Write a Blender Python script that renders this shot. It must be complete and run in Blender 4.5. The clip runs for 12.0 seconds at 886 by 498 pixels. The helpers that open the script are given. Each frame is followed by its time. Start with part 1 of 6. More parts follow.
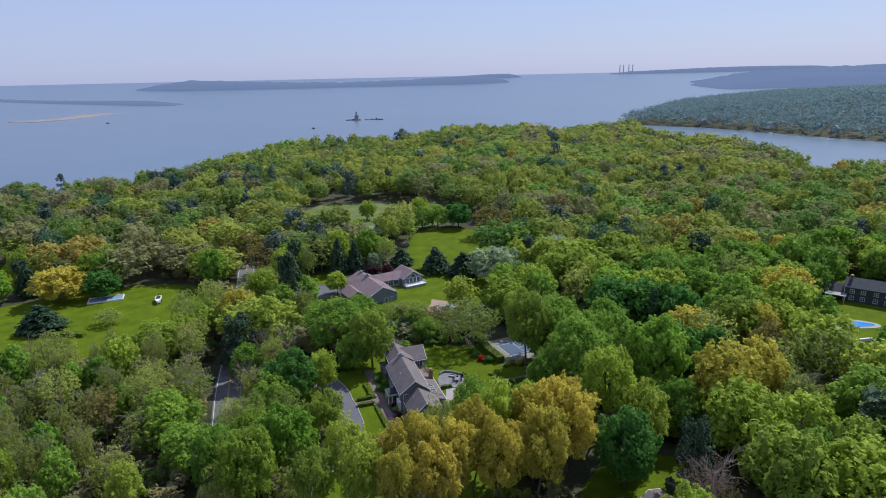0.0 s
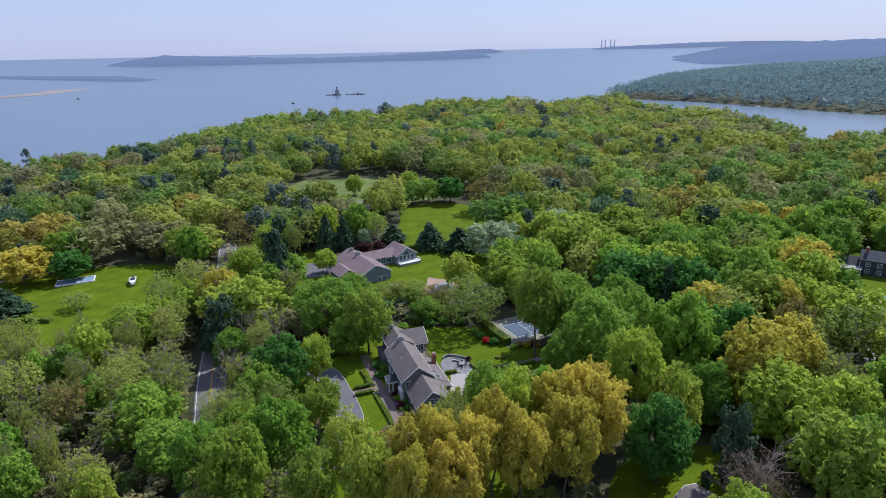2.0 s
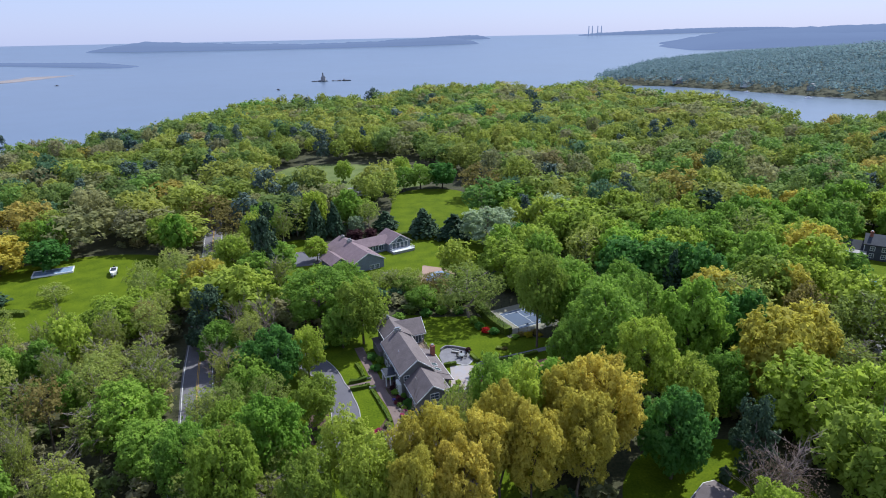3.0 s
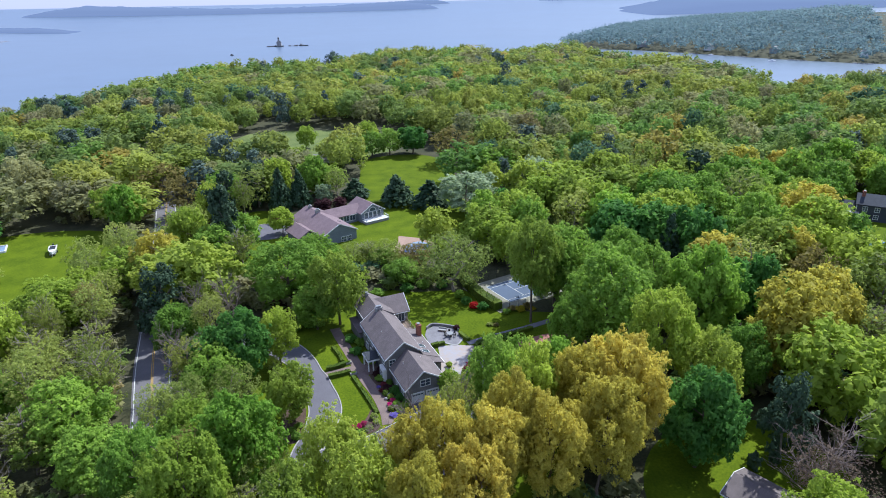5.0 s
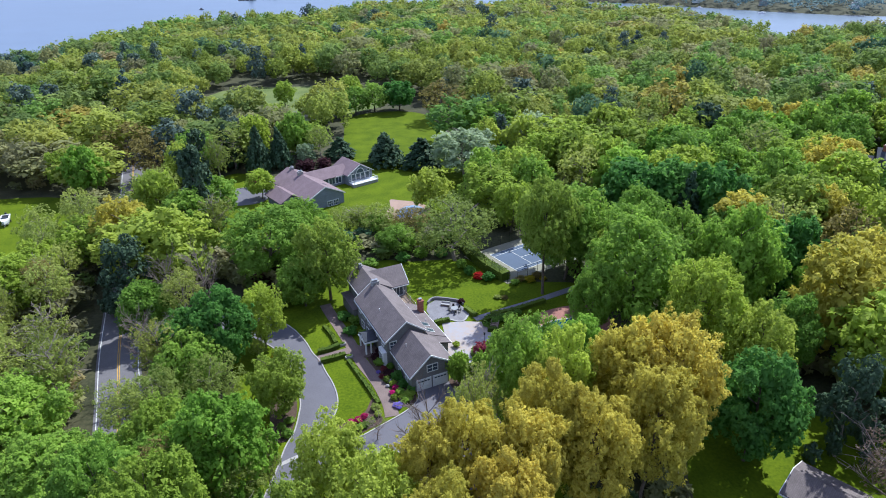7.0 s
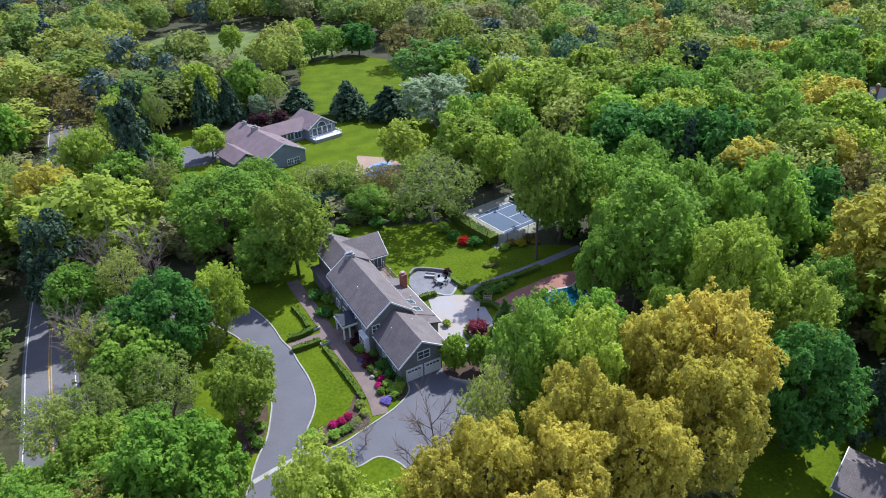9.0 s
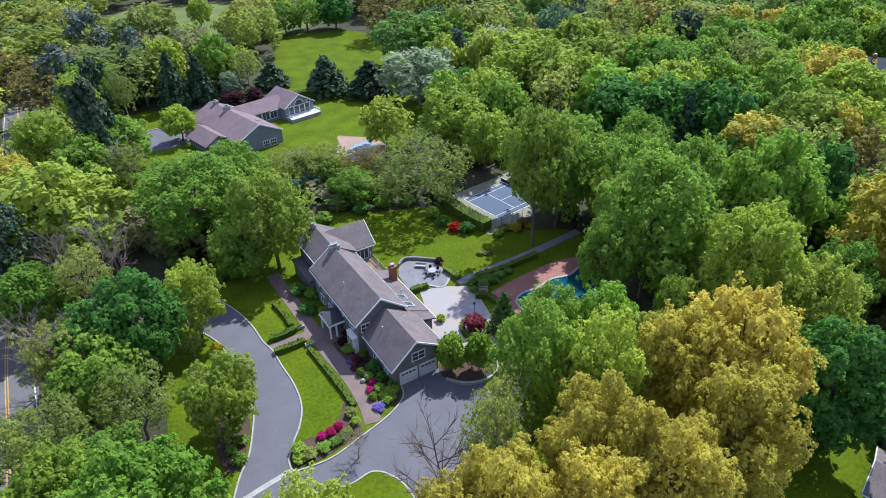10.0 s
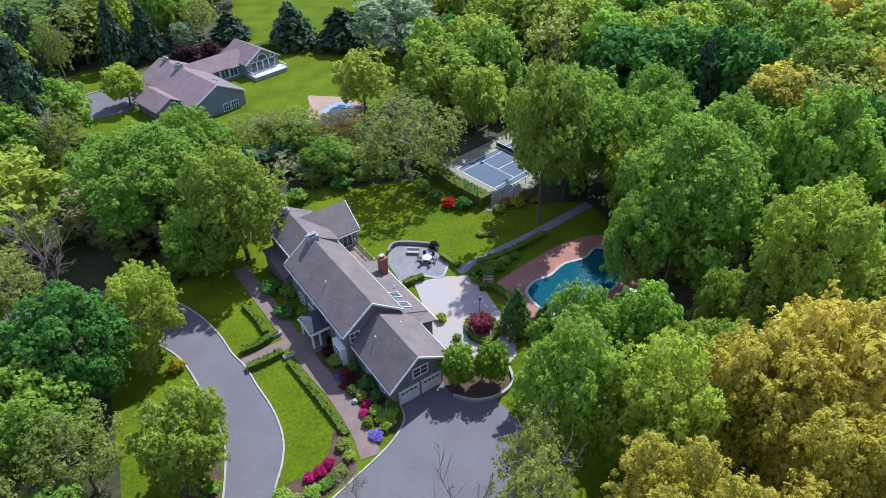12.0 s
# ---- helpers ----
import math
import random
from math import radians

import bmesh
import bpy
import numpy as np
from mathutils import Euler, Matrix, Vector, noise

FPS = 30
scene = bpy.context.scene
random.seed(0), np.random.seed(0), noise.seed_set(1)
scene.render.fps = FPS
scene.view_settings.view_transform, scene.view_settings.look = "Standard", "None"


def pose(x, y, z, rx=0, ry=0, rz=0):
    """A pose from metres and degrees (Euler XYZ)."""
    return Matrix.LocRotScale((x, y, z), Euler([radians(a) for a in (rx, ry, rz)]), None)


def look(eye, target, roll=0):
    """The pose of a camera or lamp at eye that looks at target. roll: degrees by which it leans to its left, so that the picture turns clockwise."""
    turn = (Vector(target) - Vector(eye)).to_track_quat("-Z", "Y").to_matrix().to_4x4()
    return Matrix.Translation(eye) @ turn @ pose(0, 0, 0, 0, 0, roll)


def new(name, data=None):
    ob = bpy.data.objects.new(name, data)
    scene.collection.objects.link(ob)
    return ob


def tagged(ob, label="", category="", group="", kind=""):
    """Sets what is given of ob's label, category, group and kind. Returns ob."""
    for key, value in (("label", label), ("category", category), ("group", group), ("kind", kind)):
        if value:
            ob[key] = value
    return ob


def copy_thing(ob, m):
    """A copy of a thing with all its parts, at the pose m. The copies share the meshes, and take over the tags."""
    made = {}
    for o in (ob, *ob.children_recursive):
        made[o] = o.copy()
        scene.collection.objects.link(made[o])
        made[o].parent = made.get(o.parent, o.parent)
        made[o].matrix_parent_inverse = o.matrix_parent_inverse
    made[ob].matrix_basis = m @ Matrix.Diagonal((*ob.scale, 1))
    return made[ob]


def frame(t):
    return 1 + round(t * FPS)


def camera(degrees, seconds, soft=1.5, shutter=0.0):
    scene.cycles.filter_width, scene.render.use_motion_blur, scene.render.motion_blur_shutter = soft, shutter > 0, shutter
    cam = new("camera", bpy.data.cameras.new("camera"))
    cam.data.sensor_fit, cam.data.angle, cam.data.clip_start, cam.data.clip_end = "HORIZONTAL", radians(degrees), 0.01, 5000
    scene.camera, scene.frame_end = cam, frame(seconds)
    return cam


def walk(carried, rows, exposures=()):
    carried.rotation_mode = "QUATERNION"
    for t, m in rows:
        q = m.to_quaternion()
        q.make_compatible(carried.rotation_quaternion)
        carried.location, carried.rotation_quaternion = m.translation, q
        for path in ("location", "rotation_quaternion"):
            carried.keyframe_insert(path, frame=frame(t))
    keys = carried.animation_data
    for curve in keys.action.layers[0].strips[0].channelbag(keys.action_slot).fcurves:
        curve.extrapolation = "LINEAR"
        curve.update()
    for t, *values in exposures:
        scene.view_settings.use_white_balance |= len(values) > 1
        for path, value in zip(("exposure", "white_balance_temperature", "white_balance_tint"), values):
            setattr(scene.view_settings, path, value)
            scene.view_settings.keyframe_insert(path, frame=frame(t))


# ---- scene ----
cam = camera(72.3, 12.0, soft=1.0)
METRES, EYE, TILT, LEAN, TURN = 97.0, 85.5, -15.9, 1.2, 0.0
ROWS = [
    (0.0, 0.0, 0.0, 0.0, 0.0, 0.0, -0.0),
    (0.5, -0.0152, 0.0373, -0.0027, -0.37, -0.53, 0.09),
    (1.0, -0.0301, 0.0754, -0.0058, -0.81, -1.04, 0.22),
    (1.5, -0.0441, 0.1145, -0.0085, -1.22, -1.56, 0.33),
    (2.0, -0.0576, 0.1544, -0.0114, -1.75, -2.09, 0.47),
    (2.5, -0.0707, 0.195, -0.015, -2.24, -2.63, 0.62),
    (3.0, -0.0828, 0.2356, -0.0185, -2.94, -3.23, 0.82),
    (5.0, -0.1249, 0.401, -0.0308, -6.51, -6.16, 1.74),
    (5.5, -0.1334, 0.4421, -0.0328, -7.03, -6.9, 1.87),
    (6.0, -0.1409, 0.4831, -0.0344, -7.33, -7.63, 1.94),
    (6.5, -0.1476, 0.5239, -0.0359, -7.68, -8.72, 2.04),
    (7.0, -0.1534, 0.5648, -0.0367, -8.4, -9.91, 2.24),
    (9.0, -0.1716, 0.7296, -0.0352, -12.44, -14.8, 3.31),
    (9.5, -0.1724, 0.7711, -0.0336, -13.37, -16.02, 3.56),
    (10.0, -0.1721, 0.8127, -0.0319, -14.49, -17.24, 3.86),
    (10.5, -0.1713, 0.8534, -0.0297, -15.21, -18.44, 4.04),
    (11.0, -0.1691, 0.8941, -0.0276, -15.73, -19.61, 4.2),
    (11.5, -0.167, 0.9345, -0.0252, -16.31, -20.8, 4.33),
    (12.0, -0.1636, 0.9751, -0.0237, -17.33, -22.21, 4.6),
]
walk(cam, [(t, pose(0, 0, EYE, TILT, LEAN, TURN) @ pose(METRES * x, METRES * y, METRES * z, 90 + pitch, roll, yaw)) for t, x, y, z, yaw, pitch, roll in ROWS],
     exposures=[(0.0, 0.43, 5750, 7), (3.0, 0.74, 5650, 7), (6.0, 1.03, 5480, 7), (12.0, 1.05, 5520, 7)])

# ---- world, sun, exposure ----
SUN_DIR = Vector((0.595, 0.575, 1.0)).normalized()
world = bpy.data.worlds.new("world")
scene.world = world
world.use_nodes = True
wt = world.node_tree
sky = wt.nodes.new("ShaderNodeTexSky")
sky.sky_type = "NISHITA"
sky.sun_disc = False
sky.sun_elevation = math.asin(SUN_DIR.z)
sky.sun_rotation = math.atan2(SUN_DIR.x, SUN_DIR.y)
sky.altitude = 50
sky.air_density, sky.dust_density, sky.ozone_density = 1.3, 0.6, 4.0
haze = wt.nodes.new("ShaderNodeMix")
haze.data_type = "RGBA"
haze.inputs["Factor"].default_value = 0.84
haze.inputs["B"].default_value = (2.2, 2.3, 3.4, 1)
wt.nodes["Background"].inputs["Strength"].default_value = 0.142
wt.links.new(sky.outputs["Color"], haze.inputs["A"])
wt.links.new(haze.outputs["Result"], wt.nodes["Background"].inputs["Color"])

sun_data = bpy.data.lights.new("sun", "SUN")
sun_data.energy, sun_data.angle, sun_data.color = 3.6, radians(0.8), (1.0, 0.94, 0.84)
sun_lamp = new("sun", sun_data)
sun_lamp.matrix_world = look(SUN_DIR * 300, (0, 0, 0))


# ---- materials ----
def surface(name, col, rough=0.7, metal=0.0, vary=0.25, scale=1.0, fine=14.0, bump=0.3, tint=None, spec=0.3):
    """A principled surface with broad stains, fine grain and relief; scale is in patches a metre."""
    m = bpy.data.materials.new(name)
    m.use_nodes = True
    nt = m.node_tree
    b = nt.nodes["Principled BSDF"]
    geo = nt.nodes.new("ShaderNodeNewGeometry")
    n1, n2 = nt.nodes.new("ShaderNodeTexNoise"), nt.nodes.new("ShaderNodeTexNoise")
    n1.inputs["Scale"].default_value, n1.inputs["Detail"].default_value = scale, 4
    n2.inputs["Scale"].default_value, n2.inputs["Detail"].default_value = fine, 3
    for n in (n1, n2):
        nt.links.new(geo.outputs["Position"], n.inputs["Vector"])
    add = nt.nodes.new("ShaderNodeMath")
    add.operation = "ADD"
    nt.links.new(n1.outputs["Fac"], add.inputs[0])
    nt.links.new(n2.outputs["Fac"], add.inputs[1])
    ramp = nt.nodes.new("ShaderNodeMapRange")
    ramp.inputs["From Min"].default_value, ramp.inputs["From Max"].default_value = 0.65, 1.35
    nt.links.new(add.outputs[0], ramp.inputs["Value"])
    mix = nt.nodes.new("ShaderNodeMix")
    mix.data_type = "RGBA"
    other = tint or tuple(c * (1 + vary) for c in col)
    mix.inputs["A"].default_value = (*[c * (1 - vary) for c in col], 1)
    mix.inputs["B"].default_value = (*other, 1)
    nt.links.new(ramp.outputs[0], mix.inputs["Factor"])
    nt.links.new(mix.outputs["Result"], b.inputs["Base Color"])
    b.inputs["Roughness"].default_value, b.inputs["Metallic"].default_value = rough, metal
    b.inputs["Specular IOR Level"].default_value = spec
    if bump:
        bp = nt.nodes.new("ShaderNodeBump")
        bp.inputs["Strength"].default_value, bp.inputs["Distance"].default_value = bump, 0.05
        nt.links.new(n2.outputs["Fac"], bp.inputs["Height"])
        nt.links.new(bp.outputs[0], b.inputs["Normal"])
    return m


def courses(m, across, along, dark=0.72, axis="Z"):
    """Lays thin dark joints of shingle or board courses over a surface."""
    nt = m.node_tree
    b = nt.nodes["Principled BSDF"]
    src = b.inputs["Base Color"].links[0].from_socket
    tc = nt.nodes.new("ShaderNodeTexCoord")
    br = nt.nodes.new("ShaderNodeTexBrick")
    br.inputs["Scale"].default_value = 1.0
    br.inputs["Brick Width"].default_value, br.inputs["Row Height"].default_value = along, across
    br.inputs["Mortar Size"].default_value = across * 0.09
    br.inputs["Color1"].default_value, br.inputs["Color2"].default_value = (1, 1, 1, 1), (0.86, 0.86, 0.86, 1)
    br.inputs["Mortar"].default_value = (dark, dark, dark, 1)
    mp = nt.nodes.new("ShaderNodeMapping")
    if axis == "Z":
        mp.inputs["Rotation"].default_value = (radians(90), 0, 0)
    else:
        mp.inputs["Rotation"].default_value = (0, 0, radians(90))
    nt.links.new(tc.outputs["Object"], mp.inputs["Vector"])
    nt.links.new(mp.outputs[0], br.inputs["Vector"])
    mul = nt.nodes.new("ShaderNodeMix")
    mul.data_type, mul.blend_type = "RGBA", "MULTIPLY"
    mul.inputs["Factor"].default_value = 1.0
    nt.links.new(src, mul.inputs["A"])
    nt.links.new(br.outputs["Color"], mul.inputs["B"])
    nt.links.new(mul.outputs["Result"], b.inputs["Base Color"])
    return m


def leaf(name, col, spread=0.35, thin=0.55, other=None):
    """Foliage: each leaf spray a little different, each tree too, light shining through."""
    m = bpy.data.materials.new(name)
    m.use_nodes = True
    nt = m.node_tree
    b = nt.nodes["Principled BSDF"]
    geo, info = nt.nodes.new("ShaderNodeNewGeometry"), nt.nodes.new("ShaderNodeObjectInfo")
    noise_n = nt.nodes.new("ShaderNodeTexNoise")
    noise_n.inputs["Scale"].default_value, noise_n.inputs["Detail"].default_value = 0.16, 3
    nt.links.new(geo.outputs["Position"], noise_n.inputs["Vector"])
    mix = nt.nodes.new("ShaderNodeMix")
    mix.data_type = "RGBA"
    other = other or (col[0] * 1.5, col[1] * 1.25, col[2] * 1.1)
    mix.inputs["A"].default_value = (*[c * (1 - spread) for c in col], 1)
    mix.inputs["B"].default_value = (*other, 1)
    avg = nt.nodes.new("ShaderNodeMath")
    avg.operation = "MULTIPLY_ADD"
    avg.inputs[1].default_value = 0.34
    nt.links.new(geo.outputs["Random Per Island"], avg.inputs[0])
    half = nt.nodes.new("ShaderNodeMapRange")
    half.inputs["From Min"].default_value, half.inputs["From Max"].default_value = 0.3, 0.7
    half.inputs["To Max"].default_value = 0.55
    nt.links.new(noise_n.outputs["Fac"], half.inputs["Value"])
    nt.links.new(half.outputs[0], avg.inputs[2])
    nt.links.new(avg.outputs[0], mix.inputs["Factor"])
    hsv = nt.nodes.new("ShaderNodeHueSaturation")
    val = nt.nodes.new("ShaderNodeMapRange")
    val.inputs["To Min"].default_value, val.inputs["To Max"].default_value = 0.84, 1.18
    hue = nt.nodes.new("ShaderNodeMapRange")
    hue.inputs["To Min"].default_value, hue.inputs["To Max"].default_value = 0.512, 0.490
    tone = info.outputs["Random"]
    if name.startswith("woods"):
        own = nt.nodes.new("ShaderNodeAttribute")
        own.attribute_name = "tone"
        tone = own.outputs["Fac"]
    for n in (val, hue):
        nt.links.new(tone, n.inputs["Value"])
    nt.links.new(val.outputs[0], hsv.inputs["Value"])
    nt.links.new(hue.outputs[0], hsv.inputs["Hue"])
    nt.links.new(mix.outputs["Result"], hsv.inputs["Color"])
    nt.links.new(hsv.outputs[0], b.inputs["Base Color"])
    b.inputs["Roughness"].default_value = 0.68
    b.inputs["Specular IOR Level"].default_value = 0.14
    tr = nt.nodes.new("ShaderNodeBsdfTranslucent")
    nt.links.new(hsv.outputs[0], tr.inputs["Color"])
    sh = nt.nodes.new("ShaderNodeMixShader")
    sh.inputs["Fac"].default_value = thin
    nt.links.new(b.outputs[0], sh.inputs[1])
    nt.links.new(tr.outputs[0], sh.inputs[2])
    nt.links.new(sh.outputs[0], nt.nodes["Material Output"].inputs["Surface"])
    return m


def water_surface(name, col, rough, scale, bump, spec=0.5):
    m = surface(name, col, rough, vary=0.12, scale=0.004, fine=0.02, bump=0, spec=spec)
    nt = m.node_tree
    b = nt.nodes["Principled BSDF"]
    geo, n = nt.nodes.new("ShaderNodeNewGeometry"), nt.nodes.new("ShaderNodeTexNoise")
    n.inputs["Scale"].default_value, n.inputs["Detail"].default_value = scale, 4
    nt.links.new(geo.outputs["Position"], n.inputs["Vector"])
    bp = nt.nodes.new("ShaderNodeBump")
    bp.inputs["Strength"].default_value, bp.inputs["Distance"].default_value = bump, 0.3
    nt.links.new(n.outputs["Fac"], bp.inputs["Height"])
    nt.links.new(bp.outputs[0], b.inputs["Normal"])
    return m


def glass(name, col=(0.05, 0.07, 0.09)):
    m = surface(name, col, 0.06, vary=0.1, bump=0, spec=0.6)
    return m


LEAF = {
    "gold": leaf("gold_leaves", (0.520, 0.460, 0.060), other=(0.72, 0.645, 0.110)),
    "lime": leaf("lime_leaves", (0.319, 0.442, 0.055), other=(0.470, 0.582, 0.072)),
    "yell": leaf("yellow_green_leaves", (0.319, 0.437, 0.062), other=(0.482, 0.560, 0.081)),
    "bright": leaf("bright_green_leaves", (0.224, 0.413, 0.048), other=(0.366, 0.555, 0.068)),
    "green": leaf("green_leaves", (0.222, 0.390, 0.055), other=(0.360, 0.528, 0.072)),
    "forest": leaf("deep_green_leaves", (0.210, 0.378, 0.055), other=(0.336, 0.492, 0.070)),
    "dark": leaf("dark_maple_leaves", (0.105, 0.265, 0.050), other=(0.18, 0.37, 0.065)),
    "olive": leaf("olive_leaves", (0.300, 0.370, 0.075), other=(0.42, 0.48, 0.11)),
    "pale": leaf("pale_blossom_leaves", (0.286, 0.385, 0.187), other=(0.484, 0.572, 0.341)),
    "sparse": leaf("thin_spring_leaves", (0.290, 0.350, 0.070), other=(0.42, 0.47, 0.10)),
    "spruce": leaf("spruce_needles", (0.038, 0.080, 0.038), other=(0.075, 0.125, 0.06), thin=0.15),
    "pine": leaf("pine_needles", (0.045, 0.085, 0.042), other=(0.10, 0.15, 0.08), thin=0.15),
    "arbor": leaf("arborvitae_leaves", (0.270, 0.420, 0.036), other=(0.40, 0.54, 0.05), thin=0.35),
    "rust": leaf("rusty_new_leaves", (0.250, 0.205, 0.060), other=(0.35, 0.30, 0.09)),
    "bud": leaf("budding_leaves", (0.170, 0.115, 0.090), other=(0.27, 0.20, 0.15)),
    "red": leaf("red_maple_leaves", (0.19, 0.030, 0.045), other=(0.33, 0.075, 0.095)),
    "pink": leaf("azalea_blossom", (0.45, 0.01, 0.14), other=(0.7, 0.04, 0.25)),
    "scarlet": leaf("scarlet_blossom", (0.42, 0.015, 0.02), other=(0.6, 0.03, 0.03)),
    "violet": leaf("violet_blossom", (0.20, 0.15, 0.55), other=(0.35, 0.28, 0.75)),
    "plum": leaf("plum_leaves", (0.055, 0.022, 0.028), other=(0.10, 0.04, 0.045)),
    "hedge": leaf("clipped_hedge_leaves", (0.065, 0.115, 0.012), other=(0.15, 0.20, 0.02), thin=0.15),
    "yellow": leaf("yellow_shrub_leaves", (0.42, 0.36, 0.015), other=(0.6, 0.5, 0.03)),
    # cape woods: distance haze is put into these two pale blue leaf colours
    "bluish": leaf("cape_haze_leaves", (0.150, 0.215, 0.230), other=(0.18, 0.25, 0.26), spread=0.1),
    "bluer": leaf("cape_haze_grey_leaves", (0.135, 0.200, 0.215), other=(0.16, 0.23, 0.245), spread=0.1),
    "cedar": leaf("cedar_leaves", (0.120, 0.220, 0.045), other=(0.21, 0.32, 0.07), thin=0.3),
}
LEAF.update(oak=LEAF["gold"], high=LEAF["green"], young=LEAF["lime"])
# the joined woods: the same trees seen as closed, denser crowns, some distance haze mixed into their leaf colours
HAZED_WOOD_LEAF = {
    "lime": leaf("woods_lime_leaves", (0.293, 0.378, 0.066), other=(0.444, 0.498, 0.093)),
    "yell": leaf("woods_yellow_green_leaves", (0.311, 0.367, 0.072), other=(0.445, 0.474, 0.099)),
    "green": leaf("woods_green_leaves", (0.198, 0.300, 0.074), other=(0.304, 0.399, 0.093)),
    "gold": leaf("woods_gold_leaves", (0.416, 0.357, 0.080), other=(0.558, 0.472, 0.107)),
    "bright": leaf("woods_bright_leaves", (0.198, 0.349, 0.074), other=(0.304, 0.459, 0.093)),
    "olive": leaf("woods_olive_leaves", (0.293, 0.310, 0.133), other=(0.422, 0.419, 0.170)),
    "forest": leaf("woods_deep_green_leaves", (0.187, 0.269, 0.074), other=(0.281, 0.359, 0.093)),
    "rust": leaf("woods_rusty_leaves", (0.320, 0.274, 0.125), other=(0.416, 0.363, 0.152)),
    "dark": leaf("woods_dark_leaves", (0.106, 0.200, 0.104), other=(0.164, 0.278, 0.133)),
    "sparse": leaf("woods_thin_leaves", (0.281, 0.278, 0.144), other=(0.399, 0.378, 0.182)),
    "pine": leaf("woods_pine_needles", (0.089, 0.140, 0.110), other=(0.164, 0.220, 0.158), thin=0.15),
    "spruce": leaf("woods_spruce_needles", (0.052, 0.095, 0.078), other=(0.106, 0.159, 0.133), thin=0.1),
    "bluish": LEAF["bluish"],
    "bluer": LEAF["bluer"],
    "bare": LEAF["bud"],
}
BARK = surface("bark", (0.11, 0.085, 0.065), 0.9, vary=0.4, scale=2, fine=9, bump=0.6)
PALE_BARK = surface("pale_bark", (0.24, 0.20, 0.17), 0.9, vary=0.35, scale=2, fine=9, bump=0.5)
TWIG = surface("bare_twigs", (0.20, 0.155, 0.135), 0.9, vary=0.3, scale=2, fine=9, bump=0.2)
SOIL = surface("woodland_floor", (0.040, 0.052, 0.018), 0.95, vary=0.5, scale=0.12, fine=1.6, bump=0.7, tint=(0.075, 0.070, 0.035))
LAWN = surface("mown_lawn", (0.066, 0.110, 0.004), 0.95, vary=0.3, scale=0.18, fine=2.2, bump=0.5, tint=(0.118, 0.158, 0.005), spec=0.08)
MEADOW = surface("rough_meadow", (0.085, 0.130, 0.022), 0.95, vary=0.3, scale=0.10, fine=1.2, bump=0.7, tint=(0.15, 0.18, 0.05))
ASPHALT = surface("asphalt", (0.118, 0.112, 0.128), 0.85, vary=0.14, scale=0.25, fine=6, bump=0.2)
OLD_ASPHALT = surface("worn_road_asphalt", (0.13, 0.122, 0.13), 0.88, vary=0.2, scale=0.2, fine=5, bump=0.2)
KERB = surface("granite_kerb", (0.33, 0.31, 0.29), 0.85, vary=0.25, scale=1.2, fine=9)
WHITE_LINE = surface("white_road_paint", (0.55, 0.55, 0.53), 0.7, vary=0.3, scale=0.8, fine=6, bump=0.1)
YELLOW_LINE = surface("yellow_road_paint", (0.50, 0.30, 0.04), 0.7, vary=0.3, scale=0.8, fine=6, bump=0.1)
BRICK_PAVE = surface("brick_paving", (0.165, 0.122, 0.108), 0.85, vary=0.25, scale=0.5, fine=7, bump=0.3)
POOL_BRICK = surface("pool_brick_paving", (0.26, 0.12, 0.095), 0.85, vary=0.25, scale=0.5, fine=7, bump=0.3)
FLAG = surface("bluestone_paving", (0.175, 0.168, 0.18), 0.8, vary=0.22, scale=0.5, fine=4, bump=0.2)
CREAM = surface("cream_paving", (0.37, 0.285, 0.22), 0.8, vary=0.08, scale=0.16, fine=1.1, bump=0.2, tint=(0.29, 0.29, 0.32))
MULCH = surface("bark_mulch", (0.075, 0.048, 0.034), 0.95, vary=0.4, scale=0.8, fine=7, bump=0.6)
SHINGLE = courses(surface("roof_shingles", (0.168, 0.140, 0.138), 0.9, vary=0.22, scale=0.5, fine=5, bump=0.3), 0.22, 0.5, axis="X")
SHINGLE_TWO = courses(surface("brown_roof_shingles", (0.205, 0.148, 0.158), 0.9, vary=0.2, scale=0.5, fine=5, bump=0.3), 0.22, 0.5, axis="X")
SLATE = surface("dark_roof_shingles", (0.045, 0.05, 0.06), 0.85, vary=0.25, scale=0.6, fine=5)
SIDING = courses(surface("grey_shingle_siding", (0.20, 0.195, 0.19), 0.85, vary=0.15, scale=0.6, fine=6, bump=0.2), 0.2, 0.6)
SIDING_BLUE = courses(surface("blue_grey_siding", (0.20, 0.225, 0.26), 0.85, vary=0.12, scale=0.6, fine=6, bump=0.2), 0.2, 3.0)
SIDING_DARK = surface("dark_siding", (0.055, 0.060, 0.072), 0.8, vary=0.2, scale=0.6, fine=6)
TRIM = surface("white_trim_paint", (0.72, 0.72, 0.70), 0.5, vary=0.06, scale=1, fine=9, bump=0.05)
DOORWHITE = surface("white_garage_door", (0.66, 0.66, 0.64), 0.5, vary=0.05, scale=1, fine=9, bump=0.05)
PANE = glass("window_glass")
RED_BRICK = surface("chimney_brick", (0.25, 0.10, 0.07), 0.9, vary=0.3, scale=2, fine=9, bump=0.5)
IRON = surface("dark_iron", (0.03, 0.03, 0.03), 0.5, metal=0.6, vary=0.2, bump=0)
STEEL = surface("grey_metal", (0.35, 0.36, 0.37), 0.4, metal=0.7, vary=0.1, bump=0)
WOOD = surface("weathered_wood", (0.20, 0.15, 0.11), 0.85, vary=0.3, scale=1, fine=8)
COURT_BLUE = surface("court_blue_acrylic", (0.075, 0.100, 0.150), 0.8, vary=0.12, scale=0.15, fine=3, bump=0.05)
